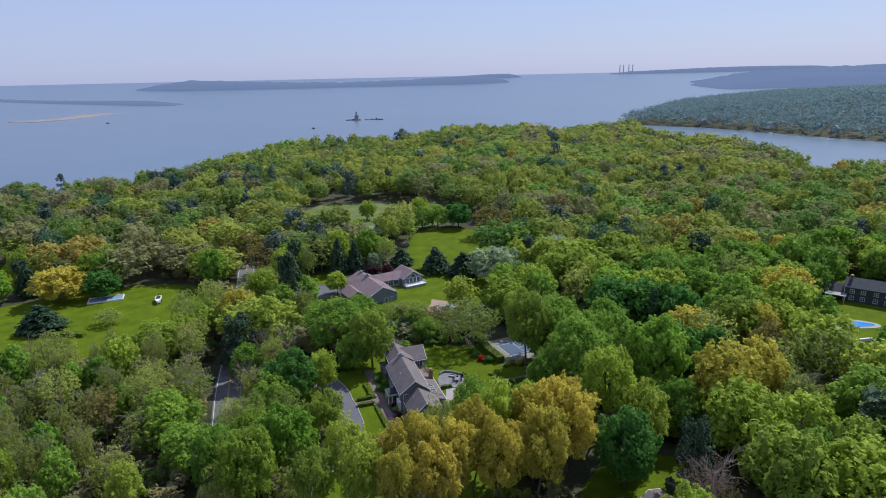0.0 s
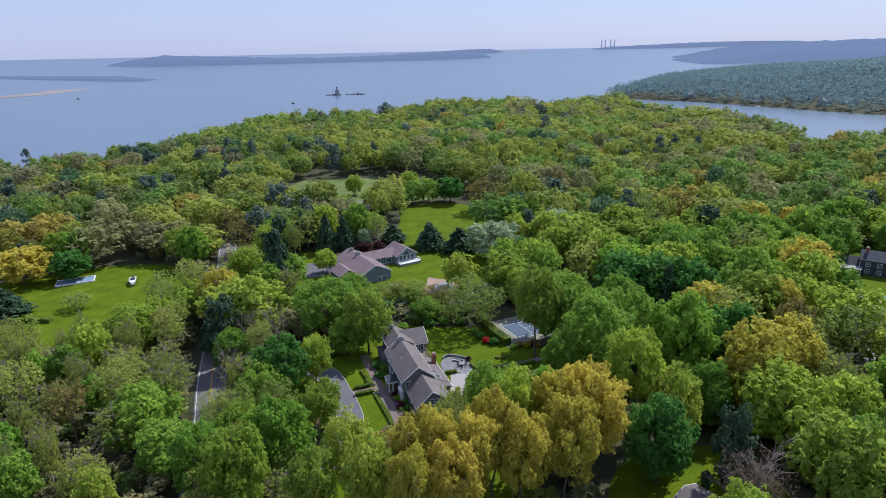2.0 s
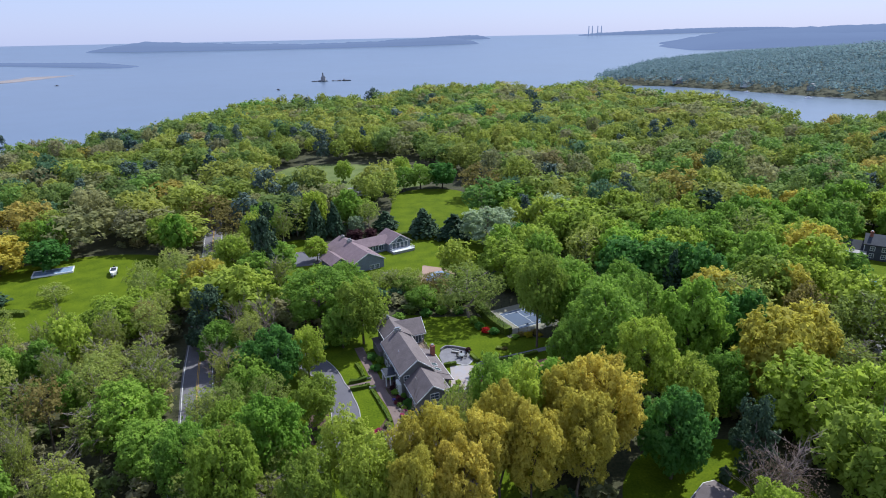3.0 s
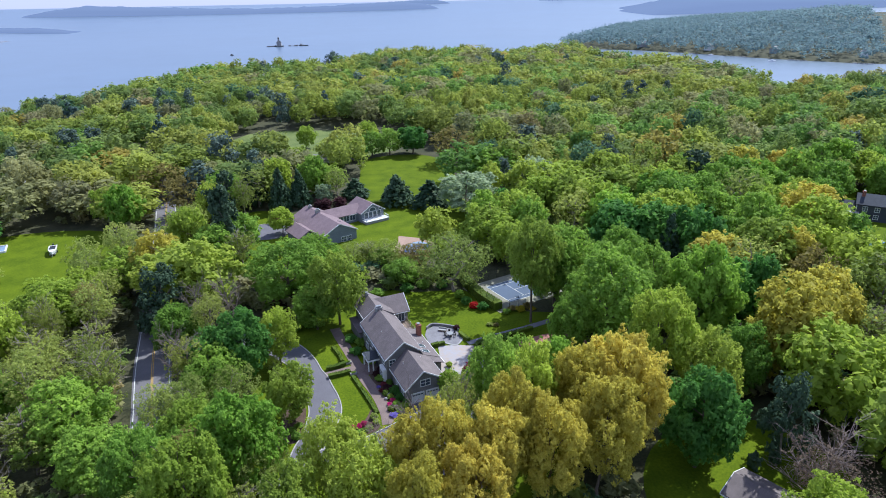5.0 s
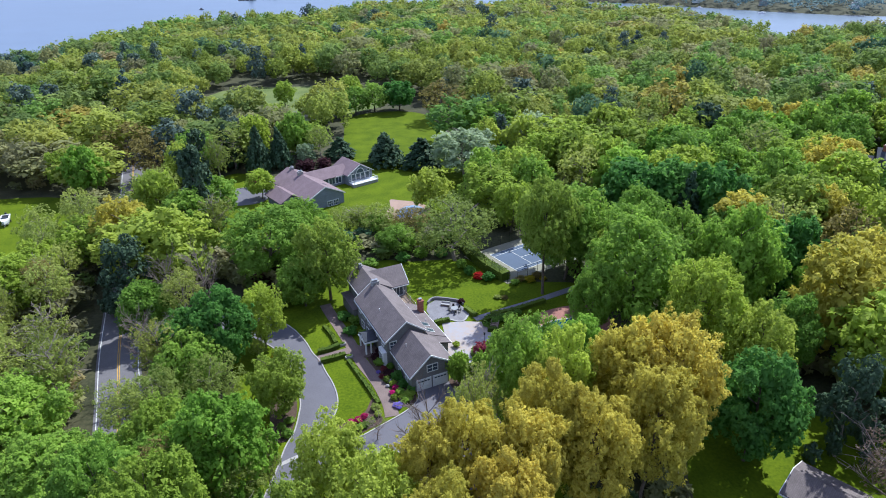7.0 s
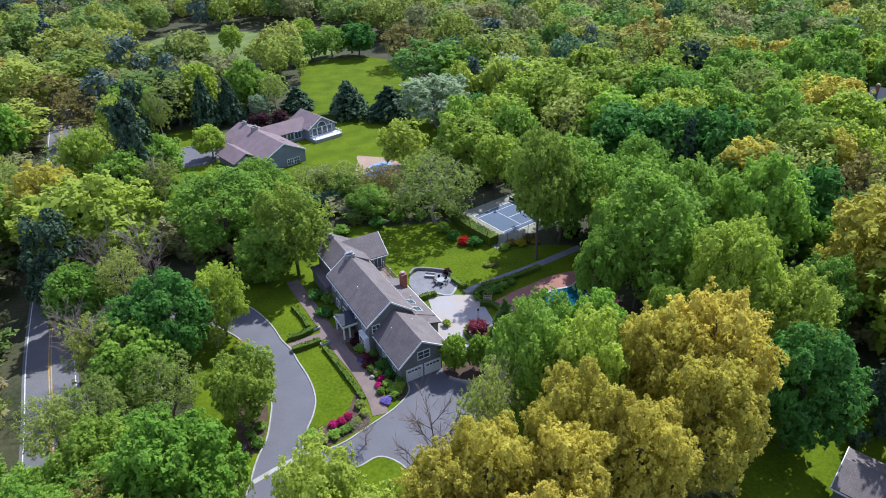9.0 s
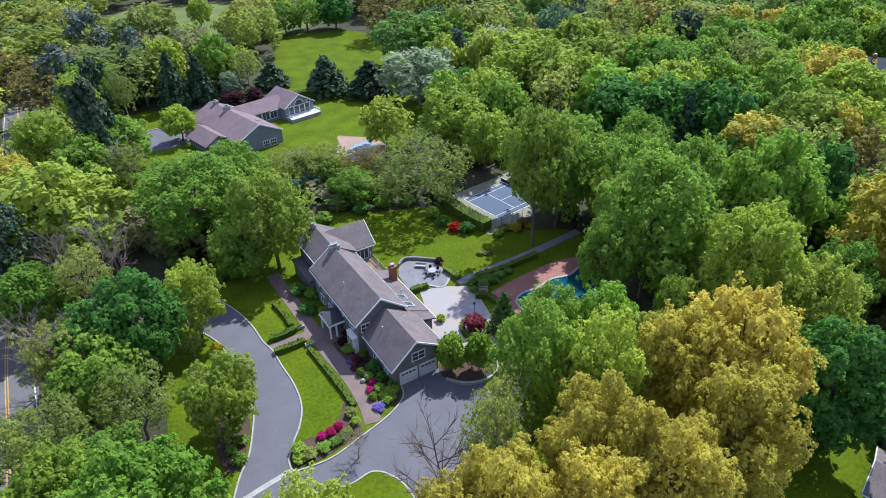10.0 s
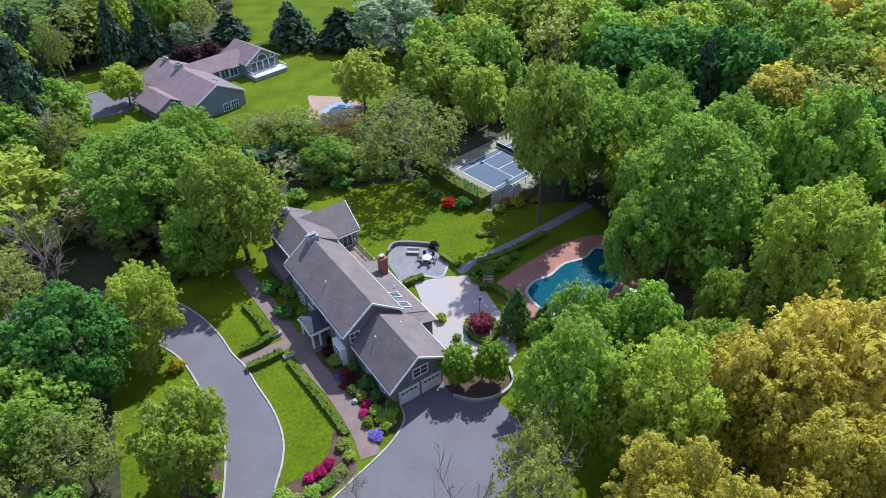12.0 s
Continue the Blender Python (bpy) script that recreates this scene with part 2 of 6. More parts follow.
COURT_GREEN = surface("court_surround", (0.21, 0.20, 0.15), 0.85, vary=0.15, scale=0.15, fine=3, bump=0.05)
POOLWATER = water_surface("pool_water", (0.010, 0.066, 0.095), 0.08, 0.8, 0.15)
BLUEPOOL = water_surface("bright_pool_water", (0.02, 0.22, 0.55), 0.08, 0.8, 0.15)
COVER = surface("pool_cover", (0.20, 0.27, 0.38), 0.5, vary=0.25, scale=0.7, fine=3)
SAND = surface("beach_sand", (0.24, 0.21, 0.20), 0.95, vary=0.15, scale=0.02, fine=0.2, bump=0.1)
SEA = water_surface("bay_water", (0.085, 0.122, 0.175), 0.28, 0.25, 0.35)
PINK_PAVE = surface("pinkish_paving", (0.30, 0.205, 0.155), 0.85, vary=0.2, scale=0.4, fine=5, bump=0.2)
ROCK = surface("sea_rock", (0.10, 0.095, 0.09), 0.9, vary=0.3, scale=0.3, fine=2)
STONE = surface("grey_stone", (0.30, 0.29, 0.28), 0.85, vary=0.2, scale=0.5, fine=3)
WHITEPAINT = surface("white_gelcoat", (0.75, 0.75, 0.75), 0.3, vary=0.05, bump=0)
BLACKSEAT = surface("dark_vinyl", (0.02, 0.02, 0.025), 0.5, vary=0.2, bump=0)
CLOTH = surface("outdoor_cushion", (0.36, 0.35, 0.34), 0.9, vary=0.1, bump=0.1)
# far shores and smokestacks: near-black base, the distance haze added as blue glow
FAR_HAZE = surface("far_shore_haze_glow", (0.012, 0.015, 0.02), 0.95, vary=0.12, scale=0.006, fine=0.03, bump=0)
FAR_HAZE.node_tree.nodes["Principled BSDF"].inputs["Emission Color"].default_value = (0.42, 0.53, 0.85, 1)
FAR_HAZE.node_tree.nodes["Principled BSDF"].inputs["Emission Strength"].default_value = 0.3
FAR_HAZE.node_tree.nodes["Principled BSDF"].inputs["Specular IOR Level"].default_value = 0.0


# ---- building helpers ----
def mesh_of(name, bm):
    me = bpy.data.meshes.new(name)
    bm.to_mesh(me)
    bm.free()
    return me


def part(name, bm, material, parent=None, label="", smooth=False):
    me = mesh_of(name, bm)
    me.materials.append(material)
    if smooth:
        me.shade_smooth()
    ob = new(name, me)
    if parent:
        ob.parent = parent
    return tagged(ob, label)


def thing(name, m, label, category, group="", kind=""):
    ob = new(name)
    ob.matrix_basis = m
    ob.empty_display_size = 0.3
    return tagged(ob, label, category, group, kind)


def box(bm, x0, x1, y0, y1, z0, z1, m=None):
    """An upright box; m turns or moves it."""
    v = [bm.verts.new(m @ Vector(c) if m else c) for c in ((x0, y0, z0), (x1, y0, z0), (x1, y1, z0), (x0, y1, z0), (x0, y0, z1), (x1, y0, z1), (x1, y1, z1), (x0, y1, z1))]
    for f in ((3, 2, 1, 0), (4, 5, 6, 7), (0, 1, 5, 4), (1, 2, 6, 5), (2, 3, 7, 6), (3, 0, 4, 7)):
        bm.faces.new([v[i] for i in f])
    return bm


def boxes(*dims):
    bm = bmesh.new()
    for d in dims:
        box(bm, *d)
    return bm


def tube(bm, a, b, r0, r1, sides=6):
    a, b = Vector(a), Vector(b)
    d = (b - a).normalized()
    p = d.orthogonal().normalized()
    q = d.cross(p)
    rings = []
    for c, r in ((a, r0), (b, r1)):
        rings.append([bm.verts.new(c + (p * math.cos(k * math.tau / sides) + q * math.sin(k * math.tau / sides)) * r) for k in range(sides)])
    for k in range(sides):
        bm.faces.new((rings[0][k], rings[0][(k + 1) % sides], rings[1][(k + 1) % sides], rings[1][k]))
    bm.faces.new(rings[1])
    bm.faces.new(rings[0][::-1])


def smooth_line(pts, closed=False, steps=5):
    """A flowing line through the points."""
    p = [Vector((*q[:2], 0)) for q in pts]
    n = len(p)
    out = []
    for i in range(n if closed else n - 1):
        a, b, c, d = (p[(i + k) % n] if closed else p[min(max(i + k, 0), n - 1)] for k in (-1, 0, 1, 2))
        for s in range(steps):
            t = s / steps
            out.append(0.5 * ((2 * b) + (c - a) * t + (2 * a - 5 * b + 4 * c - d) * t * t + (3 * b - a - 3 * c + d) * t ** 3))
    if not closed:
        out.append(p[-1])
    return out


def slab(pts, z0, z1):
    """A flat slab over an outline."""
    bm = bmesh.new()
    top = [bm.verts.new((q[0], q[1], z1)) for q in pts]
    low = [bm.verts.new((q[0], q[1], z0)) for q in pts]
    f = bm.faces.new(top)
    n = len(top)
    for i in range(n):
        bm.faces.new((low[i], low[(i + 1) % n], top[(i + 1) % n], top[i]))
    bmesh.ops.triangulate(bm, faces=[f])
    bmesh.ops.recalc_face_normals(bm, faces=bm.faces)
    return bm


def sheet(name, pts, z, material, label, category, smooth=True, depth=0.3):
    line = smooth_line(pts, True, 4) if smooth else pts
    ob = part(name, slab(line, z - depth, z), material)
    return tagged(ob, label, category, kind="structure")


def ribbon(line, width, z0, z1, offset=0.0):
    """A strip of box section along a line, moved sideways by offset (to its right)."""
    bm = bmesh.new()
    rows = []
    for i, p in enumerate(line):
        d = (line[min(i + 1, len(line) - 1)] - line[max(i - 1, 0)]).normalized()
        s = Vector((d.y, -d.x, 0))
        c = p + s * offset
        rows.append([bm.verts.new((*(c + s * w).xy, z)) for w, z in ((-width / 2, z0), (-width / 2, z1), (width / 2, z1), (width / 2, z0))])
    for a, b in zip(rows, rows[1:]):
        for k in range(4):
            bm.faces.new((a[k], a[(k + 1) % 4], b[(k + 1) % 4], b[k]))
    bm.faces.new(rows[0])
    bm.faces.new(rows[-1][::-1])
    bmesh.ops.recalc_face_normals(bm, faces=bm.faces)
    return bm


def strip(name, pts, width, z0, z1, material, label, category, offset=0.0, steps=6):
    ob = part(name, ribbon(smooth_line(pts, False, steps), width, z0, z1, offset), material)
    return tagged(ob, label, category, kind="structure")


# ---- land and water ----
ROAD = [(-12, -60), (-30, 20), (-44, 78), (-54.5, 126), (-63.1, 155.2), (-69, 178), (-80, 220), (-91.5, 262), (-102, 296), (-122, 335), (-150, 372)]
SHORE = [(-1500, -900), (-900, 60), (-520, 330), (-345, 452), (-268, 478), (-236, 540), (-218, 640), (-190, 765), (-60, 800), (10, 935), (100, 900), (190, 872), (255, 930), (300, 1000),
         (318, 990), (292, 890), (280, 800), (298, 725), (322, 665), (342, 615), (338, 575), (320, 525), (294, 480), (302, 484), (350, 490), (420, 486), (620, 440), (900, 200), (1500, -900)]
CAPE = [(330, 1150), (346, 1105), (372, 1078), (420, 1040), (462, 965), (492, 895), (530, 815), (575, 745), (640, 690), (800, 600), (1600, 300), (2200, 900), (1900, 2300), (1250, 2350), (900, 2020), (640, 1720), (420, 1330), (348, 1210)]
SEA_Z = -6.0


def inside(px, py, poly):
    x, y = np.asarray(px, float), np.asarray(py, float)
    got = np.zeros(x.shape, bool)
    for (ax, ay), (bx, by) in zip(poly, poly[1:] + poly[:1]):
        with np.errstate(divide="ignore", invalid="ignore"):
            got ^= ((ay > y) != (by > y)) & (x < (bx - ax) * (y - ay) / (by - ay) + ax)
    return got


def edge_distance(px, py, poly):
    x, y = np.asarray(px, float), np.asarray(py, float)
    best = np.full(x.shape, 1e9)
    for (ax, ay), (bx, by) in zip(poly, poly[1:] + poly[:1]):
        t = np.clip(((x - ax) * (bx - ax) + (y - ay) * (by - ay)) / ((bx - ax) ** 2 + (by - ay) ** 2), 0, 1)
        best = np.minimum(best, np.hypot(x - ax - t * (bx - ax), y - ay - t * (by - ay)))
    return np.where(inside(x, y, poly), best, -best)


def land_height(x, y):
    """The near land is level and falls to the shore; the cape across the cove rises inland."""
    d, c = edge_distance(x, y, SHORE), edge_distance(x, y, CAPE)
    near = np.clip(d / 25, -0.5, 1) * 7 - 7
    far = -7 + np.clip(c / 20, -0.5, 1) * 4 + np.clip(c / 500, 0, 1) * 26
    return np.maximum(near, far)


def array_mesh(name, verts, quads=None, tris=None, slots=None, soft=False):
    """A mesh straight from arrays; slots are material numbers, quads first."""
    me = bpy.data.meshes.new(name)
    quads = np.zeros((0, 4), np.int32) if quads is None else quads
    tris = np.zeros((0, 3), np.int32) if tris is None else tris
    me.vertices.add(len(verts))
    me.vertices.foreach_set("co", np.asarray(verts, np.float32).ravel())
    loops = np.concatenate([quads.ravel(), tris.ravel()]).astype(np.int32)
    me.loops.add(len(loops))
    me.loops.foreach_set("vertex_index", loops)
    sizes = np.concatenate([np.full(len(quads), 4), np.full(len(tris), 3)])
    me.polygons.add(len(sizes))
    me.polygons.foreach_set("loop_start", np.concatenate([[0], np.cumsum(sizes)[:-1]]).astype(np.int32))
    if slots is not None:
        me.polygons.foreach_set("material_index", slots.astype(np.int32))
    me.polygons.foreach_set("use_smooth", np.concatenate([np.full(len(quads), soft), np.full(len(tris), soft)]))
    me.update(calc_edges=True)
    me.validate()
    return me


def land_sheet(name, xs, ys, label):
    gx, gy = np.meshgrid(xs, ys)
    v = np.stack([gx, gy, land_height(gx, gy)], -1).reshape(-1, 3)
    w, n = len(xs), len(ys)
    i = (np.arange(n - 1)[:, None] * w + np.arange(w - 1)).ravel()
    me = array_mesh(name, v, np.stack([i, i + 1, i + 1 + w, i + w], -1))
    me.materials.append(SOIL)
    me.shade_smooth()
    return tagged(new(name, me), label, "ground", kind="structure")


xs = np.concatenate([np.arange(-1500, -420, 60), np.arange(-420, 640, 11), np.arange(640, 2300, 40)])
ys = np.concatenate([np.arange(-900, 0, 60), np.arange(0, 1100, 11), np.arange(1100, 2500, 40)])
land_sheet("ground", xs, ys, "wooded land falling to the shore of the bay")

bm = bmesh.new()
rings = []
for d in (0, 300, 700, 1200, 1700, 2200, 2600, 3000, 3300, 3600, 3900, 4150, 4400, 4600, 4800):
    z = SEA_Z + 91 * max(0.0, (d - 2000) / 2800) ** 1.7
    rings.append([bm.verts.new((d * math.sin(a), d * math.cos(a), z)) for a in np.linspace(0, math.tau, 96, endpoint=False)] if d else [bm.verts.new((0, 0, z))])
for a, b in zip(rings, rings[1:]):
    for k in range(96):
        if len(a) == 1:
            bm.faces.new((a[0], b[(k + 1) % 96], b[k]))
        else:
            bm.faces.new((a[k], a[(k + 1) % 96], b[(k + 1) % 96], b[k]))
bmesh.ops.recalc_face_normals(bm, faces=bm.faces)
tagged(part("water", bm, SEA, smooth=True), "calm hazy blue bay water", "water", kind="structure")

# ---- roads, drives, lawns ----
YARD = [(-38, 108), (-6, 104), (14, 112), (22, 132), (30, 150), (33, 165), (20, 170), (12, 182), (-4, 184), (-12, 186), (-24, 180), (-36, 172), (-42, 158), (-38, 130)]
sheet("lawn", YARD, 0.03, LAWN, "mown green lawn round the shingled house", "lawn")
sheet("lawn", [(-60, 205), (-40, 203), (-12, 206), (8, 214), (18, 232), (22, 262), (10, 275), (-14, 262), (-22, 256), (-46, 258), (-60, 262), (-72, 232)], 0.03, LAWN, "mown green lawn round the brown-roofed house", "lawn")
sheet("lawn", [(-18, 262), (8, 262), (22, 285), (20, 330), (6, 345), (-16, 338), (-20, 300)], 0.035, LAWN, "sunlit green lawn between the trees", "lawn")
sheet("meadow", [(-95, 352), (-60, 338), (-26, 344), (2, 362), (0, 408), (-40, 420), (-88, 418)], 0.04, MEADOW, "rough meadow in a clearing", "meadow")
sheet("lawn", [(-185, 180), (-150, 165), (-110, 185), (-98, 215), (-102, 245), (-130, 252), (-160, 240), (-190, 215)], 0.03, LAWN, "open lawn with a parked boat", "lawn")
sheet("lawn", [(-215, 235), (-190, 240), (-185, 275), (-215, 290), (-240, 270)], 0.03, LAWN, "small lawn beyond a hedge", "lawn")
sheet("lawn", [(28, 98), (44, 94), (60, 100), (58, 118), (46, 122), (34, 118), (27, 108)], 0.03, LAWN, "shaded lawn beside the shed", "lawn")
sheet("lawn", [(120, 165), (150, 162), (185, 185), (190, 240), (165, 262), (140, 240), (122, 195)], 0.03, LAWN, "lawn round the dark house", "lawn")
sheet("lawn", [(95, 335), (125, 330), (130, 350), (100, 352)], 0.03, LAWN, "far clearing of grass", "lawn")

road = strip("road", ROAD, 7.6, -0.3, 0.06, OLD_ASPHALT, "two-lane asphalt road through the trees", "road")
for off, w, mat, what in ((-3.35, 0.14, WHITE_LINE, "white edge line"), (3.35, 0.14, WHITE_LINE, "white edge line"), (-0.16, 0.12, YELLOW_LINE, "double yellow centre line"), (0.16, 0.12, YELLOW_LINE, "double yellow centre line")):
    line = part("edge_line" if mat is WHITE_LINE else "centre_line", ribbon(smooth_line(ROAD, False, 6), w, 0.05, 0.075, off), mat, road, what)

DRIVE_EAST = [(-60.6, 167), (-52, 168.5), (-43, 168), (-34.7, 162.8), (-32.3, 160.5), (-30.1, 157.4), (-28, 153.3), (-26.6, 149.5), (-25.1, 146.6), (-24, 143.2), (-22.8, 139.9), (-22, 136.7), (-21.8, 133.9), (-22.3, 131.2), (-23.2, 128.8), (-23.9, 126.3)]
BED_TIP = [(-23.9, 126.3), (-23.4, 124.6), (-21, 124.7), (-18.4, 125.4), (-15.1, 127.3), (-10.8, 130), (-8.4, 132.6), (-8.3, 135)]
DRIVE_WEST = [(-59.4, 161), (-52, 161.5), (-44, 160), (-37, 155.5), (-32.9, 150.6), (-29.6, 142), (-28.1, 136), (-28.1, 132.3), (-28.6, 128.2), (-29.7, 125.1), (-31, 119), (-33.6, 110), (-38, 101), (-41, 95)]
ISLAND = [(-29.5, 112), (-26.9, 118), (-22, 120.6), (-17.2, 120.9), (-14.3, 121.9), (-12, 120.5), (-10.6, 118), (-9.8, 114), (-12, 106), (-26, 104)]
outline = [p.xy for p in smooth_line(DRIVE_EAST, False, 4)] + [p.xy for p in smooth_line(BED_TIP, False, 4)][1:]
outline += [(-2.6, 136.8), (1.5, 134.5), (3.5, 130), (4.5, 122), (2, 112), (-4, 104), (-14, 98), (-32, 93), (-38.5, 87)]
outline += [p.xy for p in smooth_line(DRIVE_WEST, False, 4)][::-1]
tagged(part("driveway", slab(outline, -0.2, 0.052), ASPHALT), "curving grey asphalt driveway with a stone edge", "driveway", kind="structure")
tagged(part("lawn", slab([p.xy for p in smooth_line(ISLAND, True, 4)], -0.1, 0.12), LAWN), "small lawn island in the driveway", "lawn", kind="structure")
for name, pts in (("kerb", DRIVE_EAST[2:]), ("kerb", BED_TIP), ("kerb", DRIVE_WEST[3:12]), ("kerb", ISLAND[1:8])):
    strip(name, pts, 0.2, -0.1, 0.16, KERB, "pale granite block kerb along the drive", "kerb")
strip("apron", [(-30.2, 121.6), (-27, 123.2), (-23.6, 124.7)], 0.7, -0.1, 0.075, KERB, "pale stone band across the driveway", "paving")

strip("garden_path", [(-24.6, 167), (-23.4, 163), (-20.5, 154.5), (-17.5, 145), (-14.9, 138.6), (-13.4, 133), (-13.0, 129.2)], 2.3, -0.1, 0.09, BRICK_PAVE, "reddish brick garden path", "path")
strip("garden_path", [(-25.6, 147.3), (-22.5, 148.2), (-19.2, 149.2)], 2.0, -0.1, 0.085, BRICK_PAVE, "short brick path between clipped hedges", "path")
sheet("flower_bed", [(-17.6, 152), (-15.6, 143.2), (-13.4, 138), (-11.6, 132.6), (-9.4, 131.6), (-8.6, 133.4), (-9.4, 136), (-12, 143), (-14.6, 152)], 0.08, MULCH, "mulched flower bed along the house front", "flower bed")
sheet("flower_bed", [(-23.2, 128.4), (-23.4, 125.2), (-20.6, 125.2), (-16.6, 127.0), (-14.6, 128.8), (-15.8, 134.5), (-17.4, 131.0), (-20, 129.2)], 0.08, MULCH, "mulched bed with azaleas at the drive's fork", "flower bed")

sheet("flower_bed", [(-2.2, 137.4), (1.0, 138.2), (4.6, 137.0), (5.6, 134.6), (3.2, 132.6), (0.2, 132.8), (-2.0, 134.4)], 0.075, MULCH, "mulched bed round the arborvitae", "flower bed")
sheet("flower_bed", [(-31.2, 139.4), (-29.2, 138.4), (-28.5, 134.2), (-28.7, 130.2), (-29.6, 126.6), (-31.4, 126.8), (-32.6, 131), (-32.8, 136)], 0.07, MULCH, "mulched strip under a young tree along the drive", "flower bed")
strip("garden_wall", [(5.9, 136.0), (5.4, 133.6), (3.0, 132.3), (0.2, 132.5), (-2.0, 134.0)], 0.3, -0.1, 0.5, KERB, "low curved stone wall at the drive", "wall")

# ---- trees ----
def unit(v):
    return v / np.maximum(np.linalg.norm(v, axis=-1, keepdims=True), 1e-9)


def lobes_of(rng, form, count, lobe):
    """Centres and radii of the big boughs of a crown of unit radius and half height."""
    if form == "cone":
        t = np.sqrt((np.arange(count) + 0.4) / count)
        a = np.arange(count) * 2.4 + rng.normal(0, 0.2, count)
        c = np.stack([np.cos(a) * t * 0.72, np.sin(a) * t * 0.72, 0.98 - 1.9 * t + rng.normal(0, 0.04, count)], -1)
        return c, lobe * (0.45 + 0.75 * t)
    if form == "tiers":
        lv = rng.integers(0, 6, count) / 5.0
        a = rng.random(count) * math.tau
        q = np.sqrt(rng.random(count)) * (1.0 - 0.6 * lv)
        c = np.stack([np.cos(a) * q, np.sin(a) * q, -0.8 + 1.6 * lv + rng.normal(0, 0.06, count)], -1)
        return c, lobe * (0.75 + 0.5 * rng.random(count))
    k = np.arange(count) + 0.5
    low = -0.95 if form in ("ball", "airy") else -0.86
    z = 1 - (1 - low) * k / count
    a = k * 2.39996 + rng.random() * 6 + rng.normal(0, 0.25, count)
    z = np.clip(z + rng.normal(0, 0.08, count), low, 0.97)
    w = np.sqrt(1 - z * z)
    rad = lobe * (0.72 + 0.56 * rng.random(count))
    reach = (1.0 - rad) * rng.uniform(0.74, 1.12, count)
    if form == "airy":
        reach *= rng.uniform(0.35, 1.0, count)
    return np.stack([np.cos(a) * w, np.sin(a) * w, z], -1) * reach[:, None], rad


def sprays(rng, p, face, size):
    """One bent three-cornered leaf spray at each place."""
    k = len(p)
    s = unit(np.cross(face, rng.normal(size=(k, 3))))
    u = np.cross(face, s)
    ln = (size * rng.uniform(0.6, 1.4, k))[:, None]
    return np.stack([p - s * ln * 0.55 - u * ln * 0.4, p + s * ln * 0.55 - u * ln * 0.4 - face * ln * 0.12, p + u * ln * 0.75 - face * ln * 0.18], 1).reshape(-1, 3)


def crown(rng, count, tufts, leaves, size, lobe, form="dome", heart=1.0):
    """A crown round the origin: boughs covered with tufts of leaves over an inner layer of larger sprays; heart: how densely the boughs are filled."""
    c, rad = lobes_of(rng, form, count, lobe)
    d = unit(rng.normal(size=(count * tufts, 3)) + np.array([0, 0, 0.35]))
    which = np.repeat(np.arange(count), tufts)
    swell = 1 + 0.10 * np.sin(d[:, 0] * 6 + which) + 0.10 * np.sin(d[:, 1] * 7 + which * 2.0)
    at = c[which] + d * (rad[which] * swell * rng.uniform(0.78, 1.14, len(d)))[:, None]
    far = np.linalg.norm(at[:, None] - c[None], axis=-1) / rad[None]
    far[np.arange(len(at)), which] = 9
    keep = far.min(axis=1) > (0.74 if heart else 0.0)
    at, d = at[keep], d[keep]
    tuft_r = lobe * 1.5 / math.sqrt(tufts)
    k = len(at) * leaves
    up = np.repeat(d, leaves, axis=0)
    nrm = unit(rng.normal(size=(k, 3)) * 0.75 + up + np.array([0, 0, 0.35]))
    p = np.repeat(at, leaves, axis=0) + nrm * (tuft_r * rng.uniform(0.35, 1.0, k))[:, None] - up * tuft_r * 0.45
    out = [sprays(rng, p, unit(nrm + rng.normal(0, 0.45, (k, 3)) + np.array([0.12, 0.12, 0.4])), size)]
    if heart:
        n = int(tufts * leaves * 0.26 * heart)
        d = unit(rng.normal(size=(count * n, 3)) + np.array([0, 0, 0.3]))
        which = np.repeat(np.arange(count), n)
        p = c[which] + d * (rad[which] * rng.uniform(0.55, 0.86, len(d)))[:, None]
        out.append(sprays(rng, p, unit(d + rng.normal(0, 0.35, d.shape) + np.array([0, 0, 0.3])), size * 1.75))
    v = np.concatenate(out)
    return v, np.zeros((0, 4), int), np.arange(len(v)).reshape(-1, 3)


